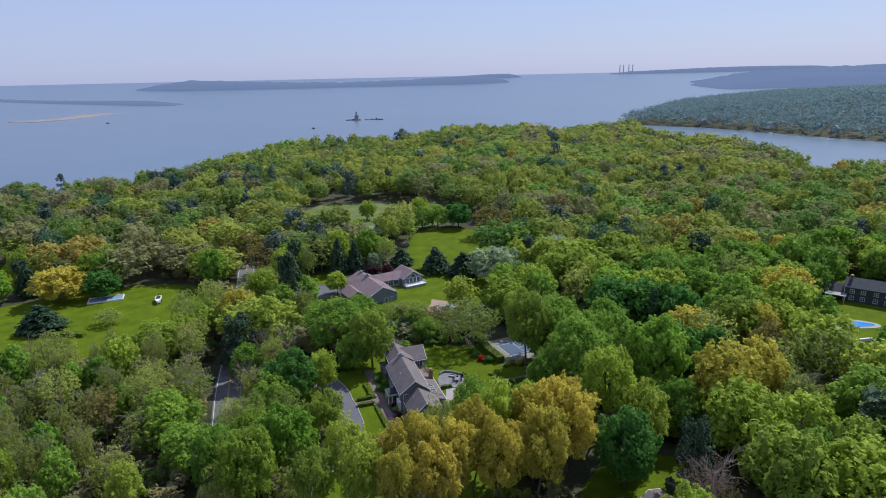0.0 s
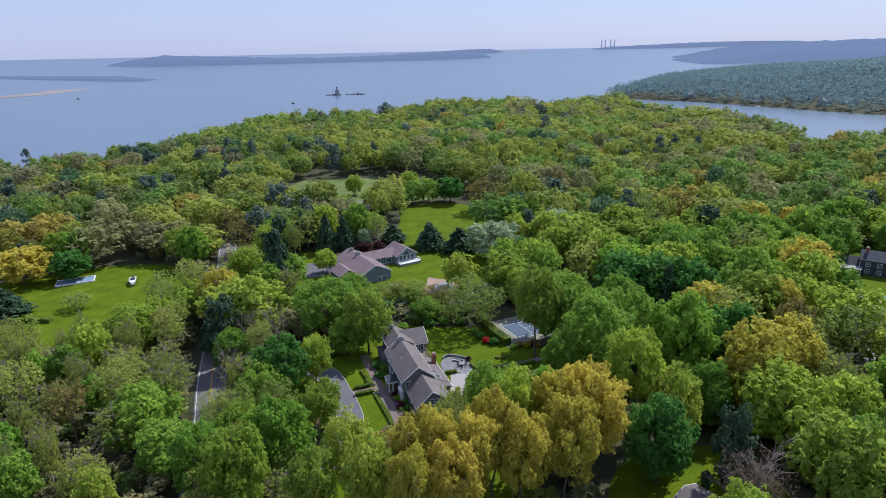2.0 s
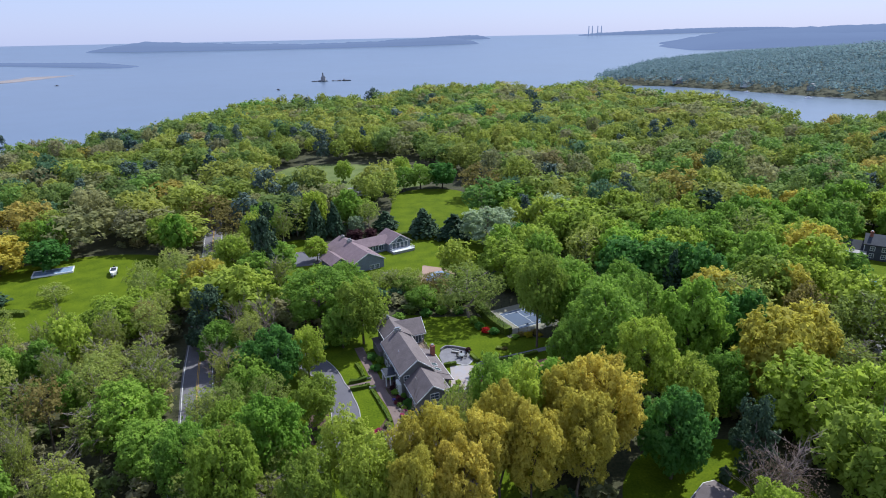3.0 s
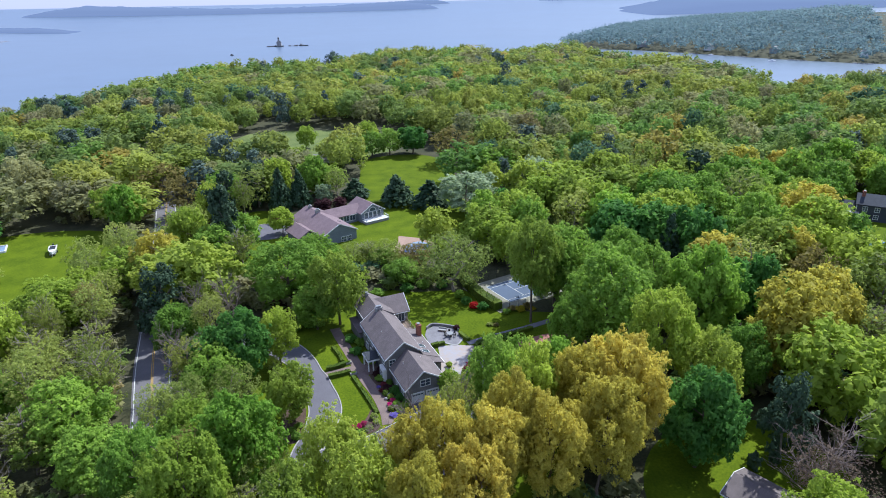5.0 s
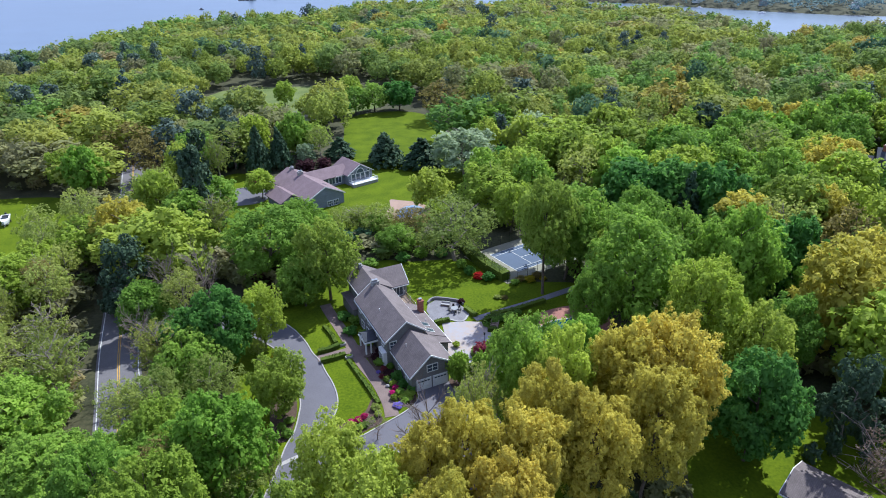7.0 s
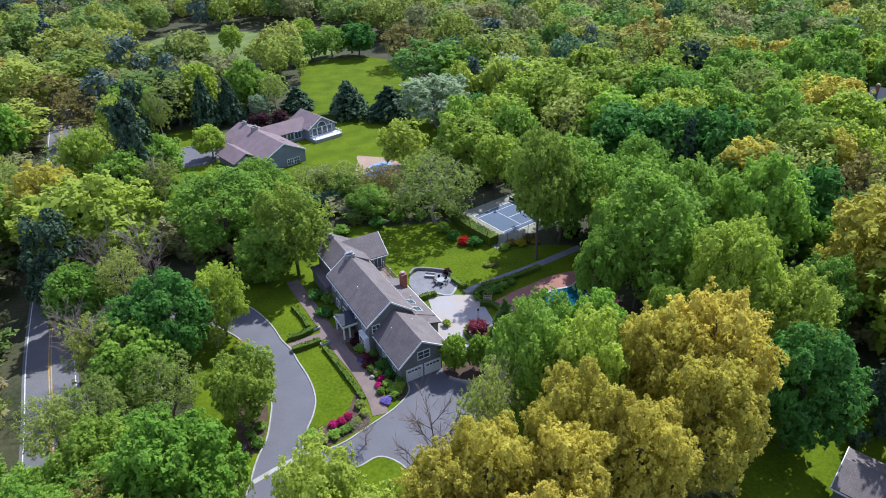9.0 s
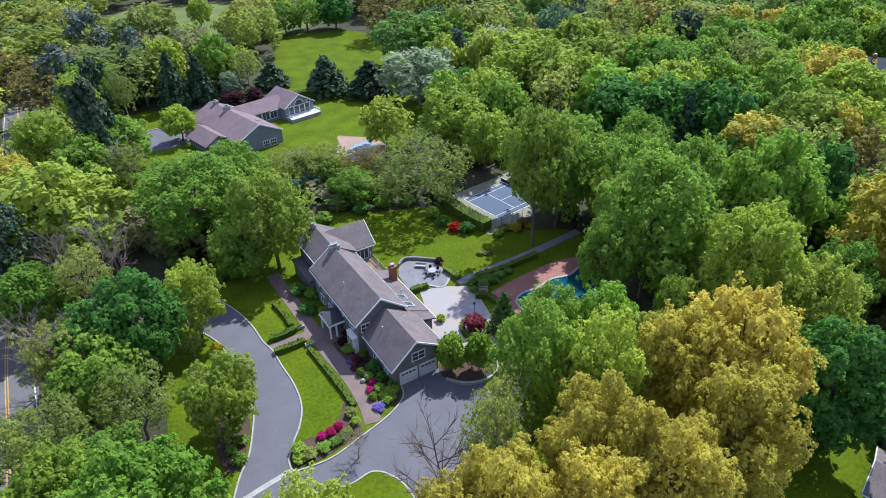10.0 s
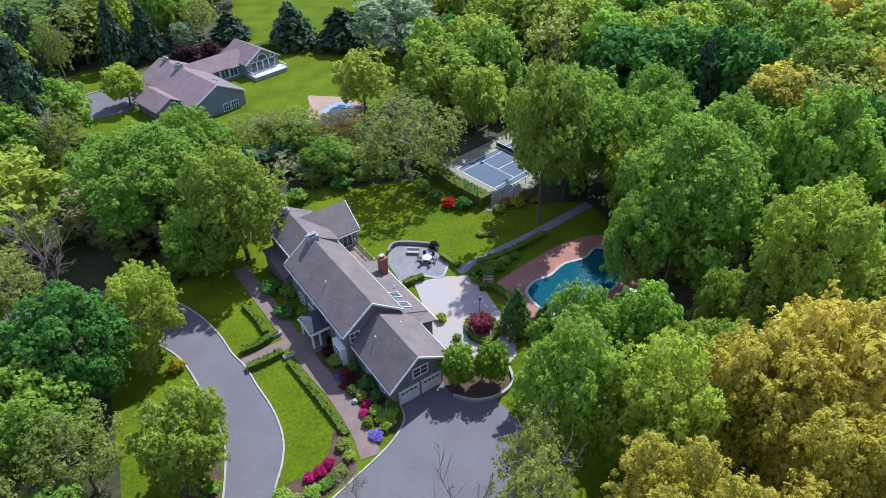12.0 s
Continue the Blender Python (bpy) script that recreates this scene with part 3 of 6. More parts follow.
def limbs(rng, height, spread, base, first=0.3, count=7, thick=0.32, twigs=0, tip=0.03):
    """A tapered trunk with limbs; twigs adds forked branches for trees that show their wood."""
    bm = bmesh.new()
    path = [Vector((0, 0, -0.3))]
    for k in range(1, 6):
        path.append(Vector((rng.normal(0, 0.02) * height, rng.normal(0, 0.02) * height, height * 0.86 * k / 5)))
    for k in range(5):
        tube(bm, path[k], path[k + 1], thick * (1 - 0.17 * k), thick * (1 - 0.17 * (k + 1)), 7)
    for k in range(count):
        f = first + (0.92 - first) * (k + rng.random() * 0.6) / count
        at = path[0].lerp(path[-1], f)
        i = min(int(f * 5), 4)
        at = path[i].lerp(path[i + 1], f * 5 - i)
        a = k * 2.4 + rng.random()
        reach = spread * (0.55 + 0.4 * rng.random()) * (1.15 - 0.5 * f)
        mid = at + Vector((math.cos(a) * reach * 0.5, math.sin(a) * reach * 0.5, reach * 0.42))
        end = mid + Vector((math.cos(a + 0.3) * reach * 0.5, math.sin(a + 0.3) * reach * 0.5, reach * (0.35 + 0.3 * rng.random())))
        r = thick * 0.42 * (1.1 - f * 0.6)
        tube(bm, at, mid, r, r * 0.7, 5)
        tube(bm, mid, end, r * 0.7, tip, 5)
        for j in range(twigs):
            s = mid.lerp(end, 0.1 + 0.85 * j / max(twigs, 1)) if j % 2 else at.lerp(mid, 0.4 + 0.6 * rng.random())
            out = Vector((math.cos(a) + rng.normal(0, 0.7), math.sin(a) + rng.normal(0, 0.7), 0.6 + rng.normal(0, 0.35))).normalized()
            e = s + out * reach * (0.28 + 0.3 * rng.random())
            tube(bm, s, e, r * 0.32, tip * 0.8, 3)
            for q in range(3):
                s2 = s.lerp(e, 0.35 + 0.3 * q)
                o2 = (out + Vector((rng.normal(0, 0.6), rng.normal(0, 0.6), 0.25 + rng.normal(0, 0.3)))).normalized()
                tube(bm, s2, s2 + o2 * reach * (0.14 + 0.16 * rng.random()), tip * 0.8, tip * 0.45, 3)
    return bm


# kind: name, label, crown settings (boughs, tufts, leaves, leaf size, bough radius, form, heart), deepest crown as a share of its radius, bark, twigs
KINDS = {
    "gold": ("oak_tree", "tall oak with golden-bronze spring leaves", (42, 22, 36, 0.029, 0.27, "dome", 1.0), 1.35, BARK, 1),
    "oak": ("oak_tree", "tall oak with a high crown of golden-bronze leaves", (42, 22, 36, 0.029, 0.27, "dome", 1.0), 1.45, BARK, 1),
    "high": ("beech_tree", "tall tree with a high mid-green crown", (38, 20, 24, 0.036, 0.28, "dome", 1.0), 1.6, BARK, 1),
    "young": ("lime_tree", "tall tree with a high lime-green crown", (38, 20, 24, 0.036, 0.28, "dome", 1.0), 1.6, BARK, 1),
    "lime": ("lime_tree", "broadleaf tree in fresh lime-green leaf", (38, 20, 24, 0.036, 0.28, "dome", 1.0), 1.55, BARK, 1),
    "yell": ("hickory_tree", "tall broadleaf tree with yellow-green crown", (38, 20, 24, 0.036, 0.28, "dome", 1.0), 1.5, BARK, 1),
    "bright": ("norway_maple_tree", "maple with dense bright green leaves", (38, 22, 22, 0.042, 0.28, "dome", 1.0), 1.45, BARK, 0),
    "green": ("beech_tree", "broad tree with a mid-green layered crown", (40, 20, 25, 0.035, 0.27, "dome", 1.0), 1.45, BARK, 1),
    "forest": ("linden_tree", "wide round tree with deep green leaves", (46, 19, 24, 0.030, 0.25, "dome", 1.0), 1.15, BARK, 0),
    "dark": ("sugar_maple_tree", "maple with dense dark green leaves", (38, 22, 22, 0.042, 0.28, "dome", 1.0), 1.45, BARK, 0),
    "olive": ("locust_tree", "spreading tree with thin olive-green leaves", (26, 20, 16, 0.030, 0.28, "dome", 0.6), 1.0, PALE_BARK, 3),
    "pale": ("dogwood_tree", "tree with pale whitish-green blossom", (36, 18, 20, 0.038, 0.27, "dome", 1.0), 1.0, PALE_BARK, 0),
    "rust": ("young_oak_tree", "oak with rusty brown new leaves", (22, 20, 16, 0.034, 0.30, "dome", 0.5), 1.1, BARK, 3),
    "sparse": ("ash_tree", "thin tree half in leaf with bare twigs showing", (40, 11, 12, 0.038, 0.22, "airy", 0.0), 2.0, PALE_BARK, 6),
    "spruce": ("spruce_tree", "dark green spruce with drooping boughs", (46, 14, 14, 0.055, 0.26, "cone", 1.2), 9.0, BARK, 0),
    "pine": ("white_pine_tree", "tall pine with tiers of dull green needles", (34, 16, 14, 0.050, 0.22, "tiers", 0.9), 1.6, PALE_BARK, 1),
    "cedar": ("cedar_tree", "conical green cedar beside the paved terrace", (46, 14, 16, 0.048, 0.26, "cone", 1.2), 9.0, BARK, 0),
    "arbor": ("arborvitae", "clipped yellow-green arborvitae beside the garage", (22, 30, 20, 0.060, 0.42, "ball", 1.4), 9.0, BARK, 0),
    "bud": ("budding_tree", "tree in brownish-pink bud with fine bare twigs", (60, 8, 8, 0.026, 0.2, "airy", 0.0), 1.3, TWIG, 11),
    "bare": ("bare_tree", "leafless tree with fine brown twigs", None, 2.0, TWIG, 11),
}
PROTO = {}


def build_tree(kind, variant, fine):
    """A tree with a trunk eighteen metres high and a crown of unit size; fine: with more and smaller leaves, for those that the camera passes near."""
    name, label, spec, deep, bark, twigs = KINDS[kind]
    rng = np.random.default_rng(sum(map(ord, kind)) * 7 + variant)
    root = thing(name, Matrix(), label, "tree", "trees in " + {"bare": "bud"}.get(kind, "leaf"))
    full = kind in ("bare", "bud")
    part("trunk", limbs(rng, 18.0, 7.0 if full else 5.4, 0, 0.22 if full else 0.36, 16 if full else (15 if kind == "sparse" else 7), 0.3 if full else 0.32, twigs, 0.04 if kind == "sparse" else 0.035), bark, root)
    if spec:
        n, tufts, leaves, size, lobe, form, heart = spec
        if not fine and heart:
            tufts, leaves, size = int(tufts * 0.5), int(leaves * 0.45), size * 2.0
        v, q, f = crown(rng, n, tufts, leaves, size, lobe, form, heart)
        me = array_mesh("crown", v, q, f)
        me.materials.append(LEAF[kind])
        ob = new("crown", me)
        ob.parent = root
    return root


def plant(kind, x, y, h, r, seed=None, fine=False):
    """One tree of that kind, height and crown radius."""
    i = int(abs(x * 13.7 + y * 7.3)) if seed is None else seed
    key = (kind, i % 3, fine)
    m = Matrix.Translation((x, y, float(land_height(x, y)))) @ Matrix.Rotation(i * 1.7, 4, "Z")
    if key not in PROTO:
        ob = PROTO[key] = build_tree(*key)
        ob.matrix_basis = m
    else:
        ob = copy_thing(PROTO[key], m)
    half = min(h * 0.47, r * KINDS[kind][3])
    for child in ob.children:
        if child.name.startswith("crown"):
            child.matrix_basis = Matrix.Translation((0, 0, h - half)) @ Matrix.Diagonal((r, r, half, 1))
        else:
            child.matrix_basis = Matrix.Diagonal((r / 7.0, r / 7.0, h / 18.0, 1))
    return ob


TAKEN = []


def grove(*rows):
    for kind, x, y, h, r in rows:
        plant(kind, x, y, h, r, fine=(y < 178 and x < 58) or (y < 206 and -45 < x < 10))
        TAKEN.append((x, y, r))

grove(("green", 31.5, 172.1, 22, 10.4),
      ("olive", 6.5, 182.8, 17, 11.3),
      ("forest", -36.5, 182.0, 18, 11.8),
      ("yell", -23.4, 169.0, 19, 7.6),
      ("dark", -41.7, 147.0, 17, 6.3),
      ("yell", -30.4, 132.6, 13, 5.0),
      ("sparse", -51.6, 143.8, 15, 5.9),
      ("yell", -58.7, 180.1, 20, 11.2),
      ("gold", -71.9, 195.6, 18, 7.4))
grove(("olive", -48.2, 129.2, 14, 4.7),
      ("lime", -44.9, 120.7, 15, 5.3),
      ("bare", -15.6, 124.4, 5, 2.3),
      ("bare", -48.3, 165.2, 18, 5.1),
      ("pale", 20.4, 244.2, 17, 12.8),
      ("pale", 48.9, 261.5, 17, 9.1),
      ("yell", 5.2, 216.3, 13, 6.6),
      ("lime", 21.0, 209.1, 16, 9.2),
      ("spruce", -4.7, 261.7, 12, 7.4),
      ("spruce", -21.2, 274.6, 8, 6.5),
      ("lime", -45.4, 235.8, 10, 4.9),
      ("pine", -59.6, 216.2, 23, 6.8),
      ("spruce", 67.0, 184.8, 18, 5.0))
grove(("dark", 57.0, 194.1, 20, 10.3),
      ("dark", 65.8, 191.5, 20, 8.8),
      ("dark", 74.8, 185.0, 20, 8.6),
      ("arbor", -0.8, 135.6, 6.8, 2.2),
      ("arbor", 3.0, 134.7, 7.0, 2.3),
      ("cedar", 9.0, 141.4, 8, 2.5),
      ("green", -67.7, 128.4, 15, 8.6),
      ("sparse", -84.2, 153.5, 13, 7.4),
      ("lime", -89.6, 175.3, 14, 10.0),
      ("lime", -81.0, 193.5, 14, 7.6),
      ("yell", -64.8, 186.5, 17, 11.7))
grove(("gold", -158.4, 232.9, 15, 11.3),
      ("spruce", -146.7, 203.0, 10, 8.9),
      ("olive", -125.0, 207.4, 6, 5.7),
      ("dark", -142.5, 236.8, 12, 7.7),
      ("lime", -48.8, 370, 13, 6.0),
      ("lime", -16.0, 366, 15, 7.0),
      ("spruce", -5.3, 267.5, 10, 6.3),
      ("spruce", 7.3, 256.1, 11, 8.2),
      ("sparse", -108.2, 141.4, 14, 7.3),
      ("sparse", -91.3, 135.2, 14, 7.0),
      ("sparse", -72.0, 124.5, 14, 6.5),
      ("sparse", -70.8, 109.6, 14, 6.5),
      ("sparse", -72.9, 152.5, 14, 6.9),
      ("green", -46.0, 140.1, 13, 6.4))
grove(("green", -58.9, 118.1, 13, 6.9),
      ("green", 100.5, 129.7, 18, 8.9),
      ("sparse", 88.1, 135.9, 15, 7.0),
      ("sparse", 109.0, 150.6, 12, 5.1),
      ("green", -45.5, 115.6, 13, 6.8),
      ("olive", -44.7, 102.4, 13, 6.2),
      ("sparse", -34.3, 105.3, 11, 5.7),
      ("lime", 30.7, 128.5, 16, 5.2),
      ("dark", 70.7, 150.6, 20, 6.8))
grove(("green", 48.1, 172.8, 20, 7.6),
      ("green", 24.7, 140.9, 19, 4.8),
      ("lime", 33.1, 219.2, 17, 9.0),
      ("rust", -2.6, 198.6, 9, 6.0),
      ("olive", -10.8, 200.9, 9, 6.4),
      ("forest", -7.1, 189.1, 8, 5.3),
      ("sparse", -15.8, 202.4, 9, 5.7),
      ("pine", -63.8, 170.4, 17, 6.7),
      ("green", -58.5, 160.6, 13, 5.8),
      ("olive", -50.7, 160.0, 15, 4.4),
      ("sparse", -48.5, 148.6, 14, 4.0),
      ("olive", -51.7, 126.8, 14, 4.2),
      ("sparse", -48.2, 137.1, 10, 4.0),
      ("green", -28.7, 167.3, 12, 6.0),
      ("forest", -31.8, 203.1, 12, 6.3),
      ("sparse", -53.4, 206.7, 14, 6.2))
grove(("olive", -75.4, 221.6, 15, 7.3),
      ("rust", -82.9, 260.9, 16, 8.8),
      ("forest", -69.2, 260.2, 17, 8.9),
      ("olive", -58.1, 268.3, 17, 11.3),
      ("spruce", -53.3, 281.6, 16, 10.0),
      ("lime", -34.3, 282.0, 13, 9.2),
      ("forest", -14.0, 345, 13, 8.0),
      ("yell", -46.1, 301.7, 16, 8.7),
      ("rust", 24.0, 322, 18, 12.0),
      ("green", 36.8, 281.0, 17, 13.0),
      ("lime", 57.0, 251.9, 17, 13.8),
      ("yell", 70.1, 239.1, 18, 13.2),
      ("olive", 49.4, 212.6, 18, 8.1),
      ("lime", 24.2, 196.3, 15, 6.5),
      ("forest", -41.3, 122.9, 12, 6.5),
      ("dark", -47.6, 146.6, 14, 5.4))
grove(("green", -44.3, 141.9, 9, 3.3),
      ("olive", -40.7, 134.1, 12, 5.1),
      ("olive", -36.3, 148.8, 5, 1.9),
      ("green", -41.3, 118.1, 13, 6.7),
      ("green", -50.4, 117.1, 13, 5.7),
      ("olive", -34.5, 112.0, 13, 4.8),
      ("sparse", -30.7, 115.8, 12, 2.9),
      ("rust", -97.9, 283.3, 16, 11.9),
      ("olive", -117.0, 318.4, 16, 11.2),
      ("dark", -22.0, 338, 10, 7.0),
      ("forest", -4.8, 347, 14, 9.0),
      ("dark", 7.0, 346, 15, 9.0))
grove(("pine", -57.7, 213.3, 19, 5.4),
      ("bare", -55.1, 147.2, 15, 3.7),
      ("bare", -54.7, 164.5, 17, 4.3),
      ("green", -55.9, 221.7, 13, 7.2),
      ("forest", -60.3, 207.4, 15, 7.1),
      ("olive", -72.3, 223.6, 15, 7.4),
      ("olive", -20.3, 203.0, 8, 5.4),
      ("forest", -12.2, 200.1, 7, 4.8),
      ("green", -27.1, 200.0, 9, 5.5),
      ("olive", -6.1, 197.7, 6, 4.2),
      ("yell", 22.6, 163.0, 28, 7.2),
      ("green", 29.5, 168.5, 20, 6.5),
      ("lime", 36, 158, 17, 6.0),
      ("bare", -9.0, 111.2, 20, 5.0),
      ("green", 11.4, 130.6, 16, 5.2))
grove(("bright", 17.6, 128.0, 17, 5.2),
      ("oak", 4.7, 105.5, 25, 5.6),
      ("oak", 17.6, 113.5, 24, 5.6),
      ("oak", -5.5, 102.7, 24, 5.1),
      ("oak", 9.2, 101.5, 24, 5.6),
      ("oak", 0.8, 100.2, 24, 4.9),
      ("oak", -10.2, 101.6, 23, 3.8))

grove(("green", 33.5, 143.5, 26, 10.4),
      ("lime", 36.5, 127.0, 27, 6.4),
      ("bright", 54.0, 144.5, 26, 8.2),
      ("gold", 66.5, 131.0, 24, 9.2),
      ("gold", 77.0, 137.0, 23, 8.0),
      ("lime", 65.0, 118.5, 21, 9.6),
      ("yell", 43.5, 121.0, 20, 6.0),
      ("bud", 49.0, 98.0, 17, 8.0),
      ("lime", 41.6, 88.0, 18, 6.0),
      ("lime", 77.5, 117.0, 19, 7.2),
      ("dark", 37.0, 111.0, 19, 7.0),
      ("pine", 50.5, 109.5, 17, 5.0),
      ("green", 46.5, 152.0, 23, 8.2),
      ("green", 41.0, 163.0, 21, 8.0),
      ("green", 54.0, 128.0, 17, 6.0),
      ("dark", 62.0, 150.0, 21, 7.5))
grove(("bright", -35.4, 114.6, 20, 7.0),
      ("lime", -35.5, 153.0, 14, 4.8),
      ("lime", -40.5, 103.5, 22, 6.0),
      ("green", -49.0, 110.0, 18, 5.6),
      ("rust", -41.5, 111.0, 16, 4.6),
      ("yell", -21.0, 105.0, 22, 5.0),
      ("yell", -16.6, 98.6, 22, 5.2),
      ("yell", -26.0, 98.0, 20, 4.6),
      ("oak", -2.6, 95.0, 23, 4.8),
      ("oak", -9.6, 94.4, 22, 4.6),
      ("oak", 24.0, 112.5, 26, 7.2),
      ("oak", 18.2, 104.6, 24, 6.2),
      ("sparse", -3.4, 110.6, 24, 4.4),
      ("sparse", -1.0, 116.0, 20, 3.8),
      ("high", 5.6, 121.0, 22, 5.8),
      ("young", 10.0, 115.2, 24, 5.4),
      ("lime", 20.0, 121.0, 18, 5.0),
      ("cedar", 12.4, 140.2, 5.5, 1.9))

grove(("spruce", -42.0, 266.0, 15, 4.6),
      ("spruce", -49.0, 262.0, 17, 5.0),
      ("green", -37.0, 277.0, 18, 7.0),
      ("lime", -51.0, 273.0, 19, 6.5),
      ("spruce", -61.0, 270.0, 16, 5.0),
      ("olive", -28.0, 271.0, 14, 5.5),
      ("pale", -33.0, 266.0, 9, 4.0),
      ("sparse", -61.0, 254.0, 17, 5.0),
      ("yell", -70.0, 247.0, 17, 6.0),
      ("pine", -66.0, 251.0, 19, 5.0))

# the woods between the named trees: kept off roads, lawns, houses and water
CLEAR = [
    [(-62, 80), (62, 80), (62, 205), (-62, 205)],
    [(-72, 200), (10, 204), (22, 232), (24, 345), (-20, 345), (-24, 256), (-62, 262)],
    [(-98, 345), (-60, 326), (-16, 330), (8, 352), (4, 410), (-40, 424), (-92, 422)],
    [(-190, 178), (-150, 160), (-96, 176), (-92, 218), (-102, 248), (-130, 256), (-165, 244), (-192, 218)],
    [(-215, 235), (-190, 240), (-185, 275), (-215, 290), (-240, 270)],
    [(112, 158), (146, 158), (165, 196), (180, 214), (172, 234), (150, 228), (130, 204)],
    [(92, 330), (125, 326), (134, 352), (98, 356)],
]
ROAD_LINE = np.array([p.xy[:] for p in smooth_line(ROAD, False, 6)])


def free(x, y, margin=5.0):
    ok = (edge_distance(x, y, SHORE) > 10)
    for poly in CLEAR:
        ok &= ~inside(x, y, poly)
    near = np.full(np.shape(x), 1e9)
    for p in ROAD_LINE:
        near = np.minimum(near, np.hypot(x - p[0], y - p[1]))
    ok &= near > 7.5
    for tx, ty, tr in TAKEN:
        ok &= np.hypot(x - tx, y - ty) > tr * 0.55 + 3.2
    return ok


def scatter(rng, x0, x1, y0, y1, step):
    """Loose rows of places with an uneven spacing of about step metres."""
    gx, gy = np.meshgrid(np.arange(x0, x1, step), np.arange(y0, y1, step))
    gx = gx + rng.uniform(-0.42, 0.42, gx.shape) * step + (np.arange(gx.shape[0])[:, None] % 2) * step * 0.5
    gy = gy + rng.uniform(-0.42, 0.42, gy.shape) * step
    return gx.ravel(), gy.ravel()


def in_view(x, y, margin=35.0):
    return (np.abs(x + 4) < (y + 10) * 0.80 + margin) & (y > 60)


MIX = ["lime", "yell", "green", "gold", "bright", "olive", "forest", "rust", "dark", "sparse", "pine", "spruce", "bare"]
SHARE_WOOD = np.array([0.25, 0.22, 0.21, 0.025, 0.10, 0.09, 0.07, 0.004, 0.025, 0.006, 0.012, 0.003, 0.0])
SHARE_WEST = np.array([0.10, 0.06, 0.09, 0.01, 0.03, 0.12, 0.03, 0.06, 0.02, 0.62, 0.005, 0.005, 0.16])
SHARE_PINES = np.array([0.15, 0.11, 0.19, 0.03, 0.03, 0.11, 0.14, 0.012, 0.05, 0.05, 0.10, 0.02, 0.0])


def choose(rng, x, y):
    if x < -50 and y < 190:
        share = SHARE_WEST
    elif (x < -45 and y < 520) or (-70 < x < 60 and y > 690):
        share = SHARE_PINES
    else:
        share = SHARE_WOOD
    patch = np.array([noise.noise((x * 0.012, y * 0.012, 3.7 * k)) for k in range(len(MIX))])
    share = share * np.exp((1.2 if share is SHARE_WEST else 3.2) * patch)
    return rng.choice(len(MIX), p=share / share.sum())


rng = np.random.default_rng(11)
wx, wy = scatter(rng, -150, -44, 60, 190, 7.6)
ok = free(wx, wy) & in_view(wx, wy, 12) & (wx < -50)
for x, y in zip(wx[ok], wy[ok]):
    k = MIX[choose(rng, x, y)]
    h = rng.uniform(13, 18.5)
    plant(k, float(x), float(y), float(h), float(h * (rng.uniform(0.20, 0.28) if k in ("sparse", "bare", "rust") else rng.uniform(0.27, 0.36))), int(rng.integers(0, 999)), k in ("sparse", "bare"))
    TAKEN.append((x, y, 6.0))
gx, gy = scatter(rng, -240, 190, 62, 262, 11.2)
ok = free(gx, gy) & in_view(gx, gy) & (gy < 258)
near_trees = sorted(zip(gx[ok], gy[ok]), key=lambda p: math.hypot(p[0] + 8, p[1] - 60))[:200]
for x, y in near_trees:
    k = MIX[choose(rng, x, y)]
    h = rng.uniform(13, 19) * (1.12 if x > 40 else 0.95)
    wide = rng.uniform(0.40, 0.52) if x > 40 else rng.uniform(0.32, 0.42)
    plant(k, float(x), float(y), float(h), float(h * wide), int(rng.integers(0, 999)))
    TAKEN.append((x, y, 4.0))


def woods(name, px, py, rng, detail, height, wide, label, kinds=None):
    """Many trees of an uncountable wood joined into one sheet of crowns."""
    stock = {}
    vs, qs, fs, qm, fm, tones, base = [], [], [], [], [], [], 0
    for x, y in zip(px, py):
        k = choose(rng, x, y) if kinds is None else int(rng.choice(kinds))
        form = {10: "tiers", 11: "cone"}.get(k, "dome")
        key = (form, int(rng.integers(0, 6)))
        if key not in stock:
            stock[key] = crown(np.random.default_rng(len(stock) + 50), *detail, form, 2.0)
        v, q, f = stock[key]
        h = height * rng.uniform(0.74, 1.18)
        r = wide * rng.choice([0.62, 0.8, 0.95, 1.1, 1.4]) * (0.7 if form != "dome" else 1.0)
        a = rng.random() * math.tau
        rot = np.array([[math.cos(a), math.sin(a), 0], [-math.sin(a), math.cos(a), 0], [0, 0, 1]])
        half = min(h * 0.46, r * 1.05)
        vs.append((v * np.array([r, r, half])) @ rot + np.array([x, y, float(land_height(x, y)) + h - half]))
        qs.append(q + base)
        fs.append(f + base)
        qm.append(np.full(len(q), k))
        fm.append(np.full(len(f), k))
        tones.append(np.full(len(v), rng.random()))
        base += len(v)
    me = array_mesh(name, np.concatenate(vs), np.concatenate(qs), np.concatenate(fs), np.concatenate(qm + fm))
    me.attributes.new("tone", "FLOAT", "POINT").data.foreach_set("value", np.concatenate(tones).astype(np.float32))
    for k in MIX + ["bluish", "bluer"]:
        me.materials.append(HAZED_WOOD_LEAF[k])
    return tagged(new(name, me), label, "woods", kind="stuff")


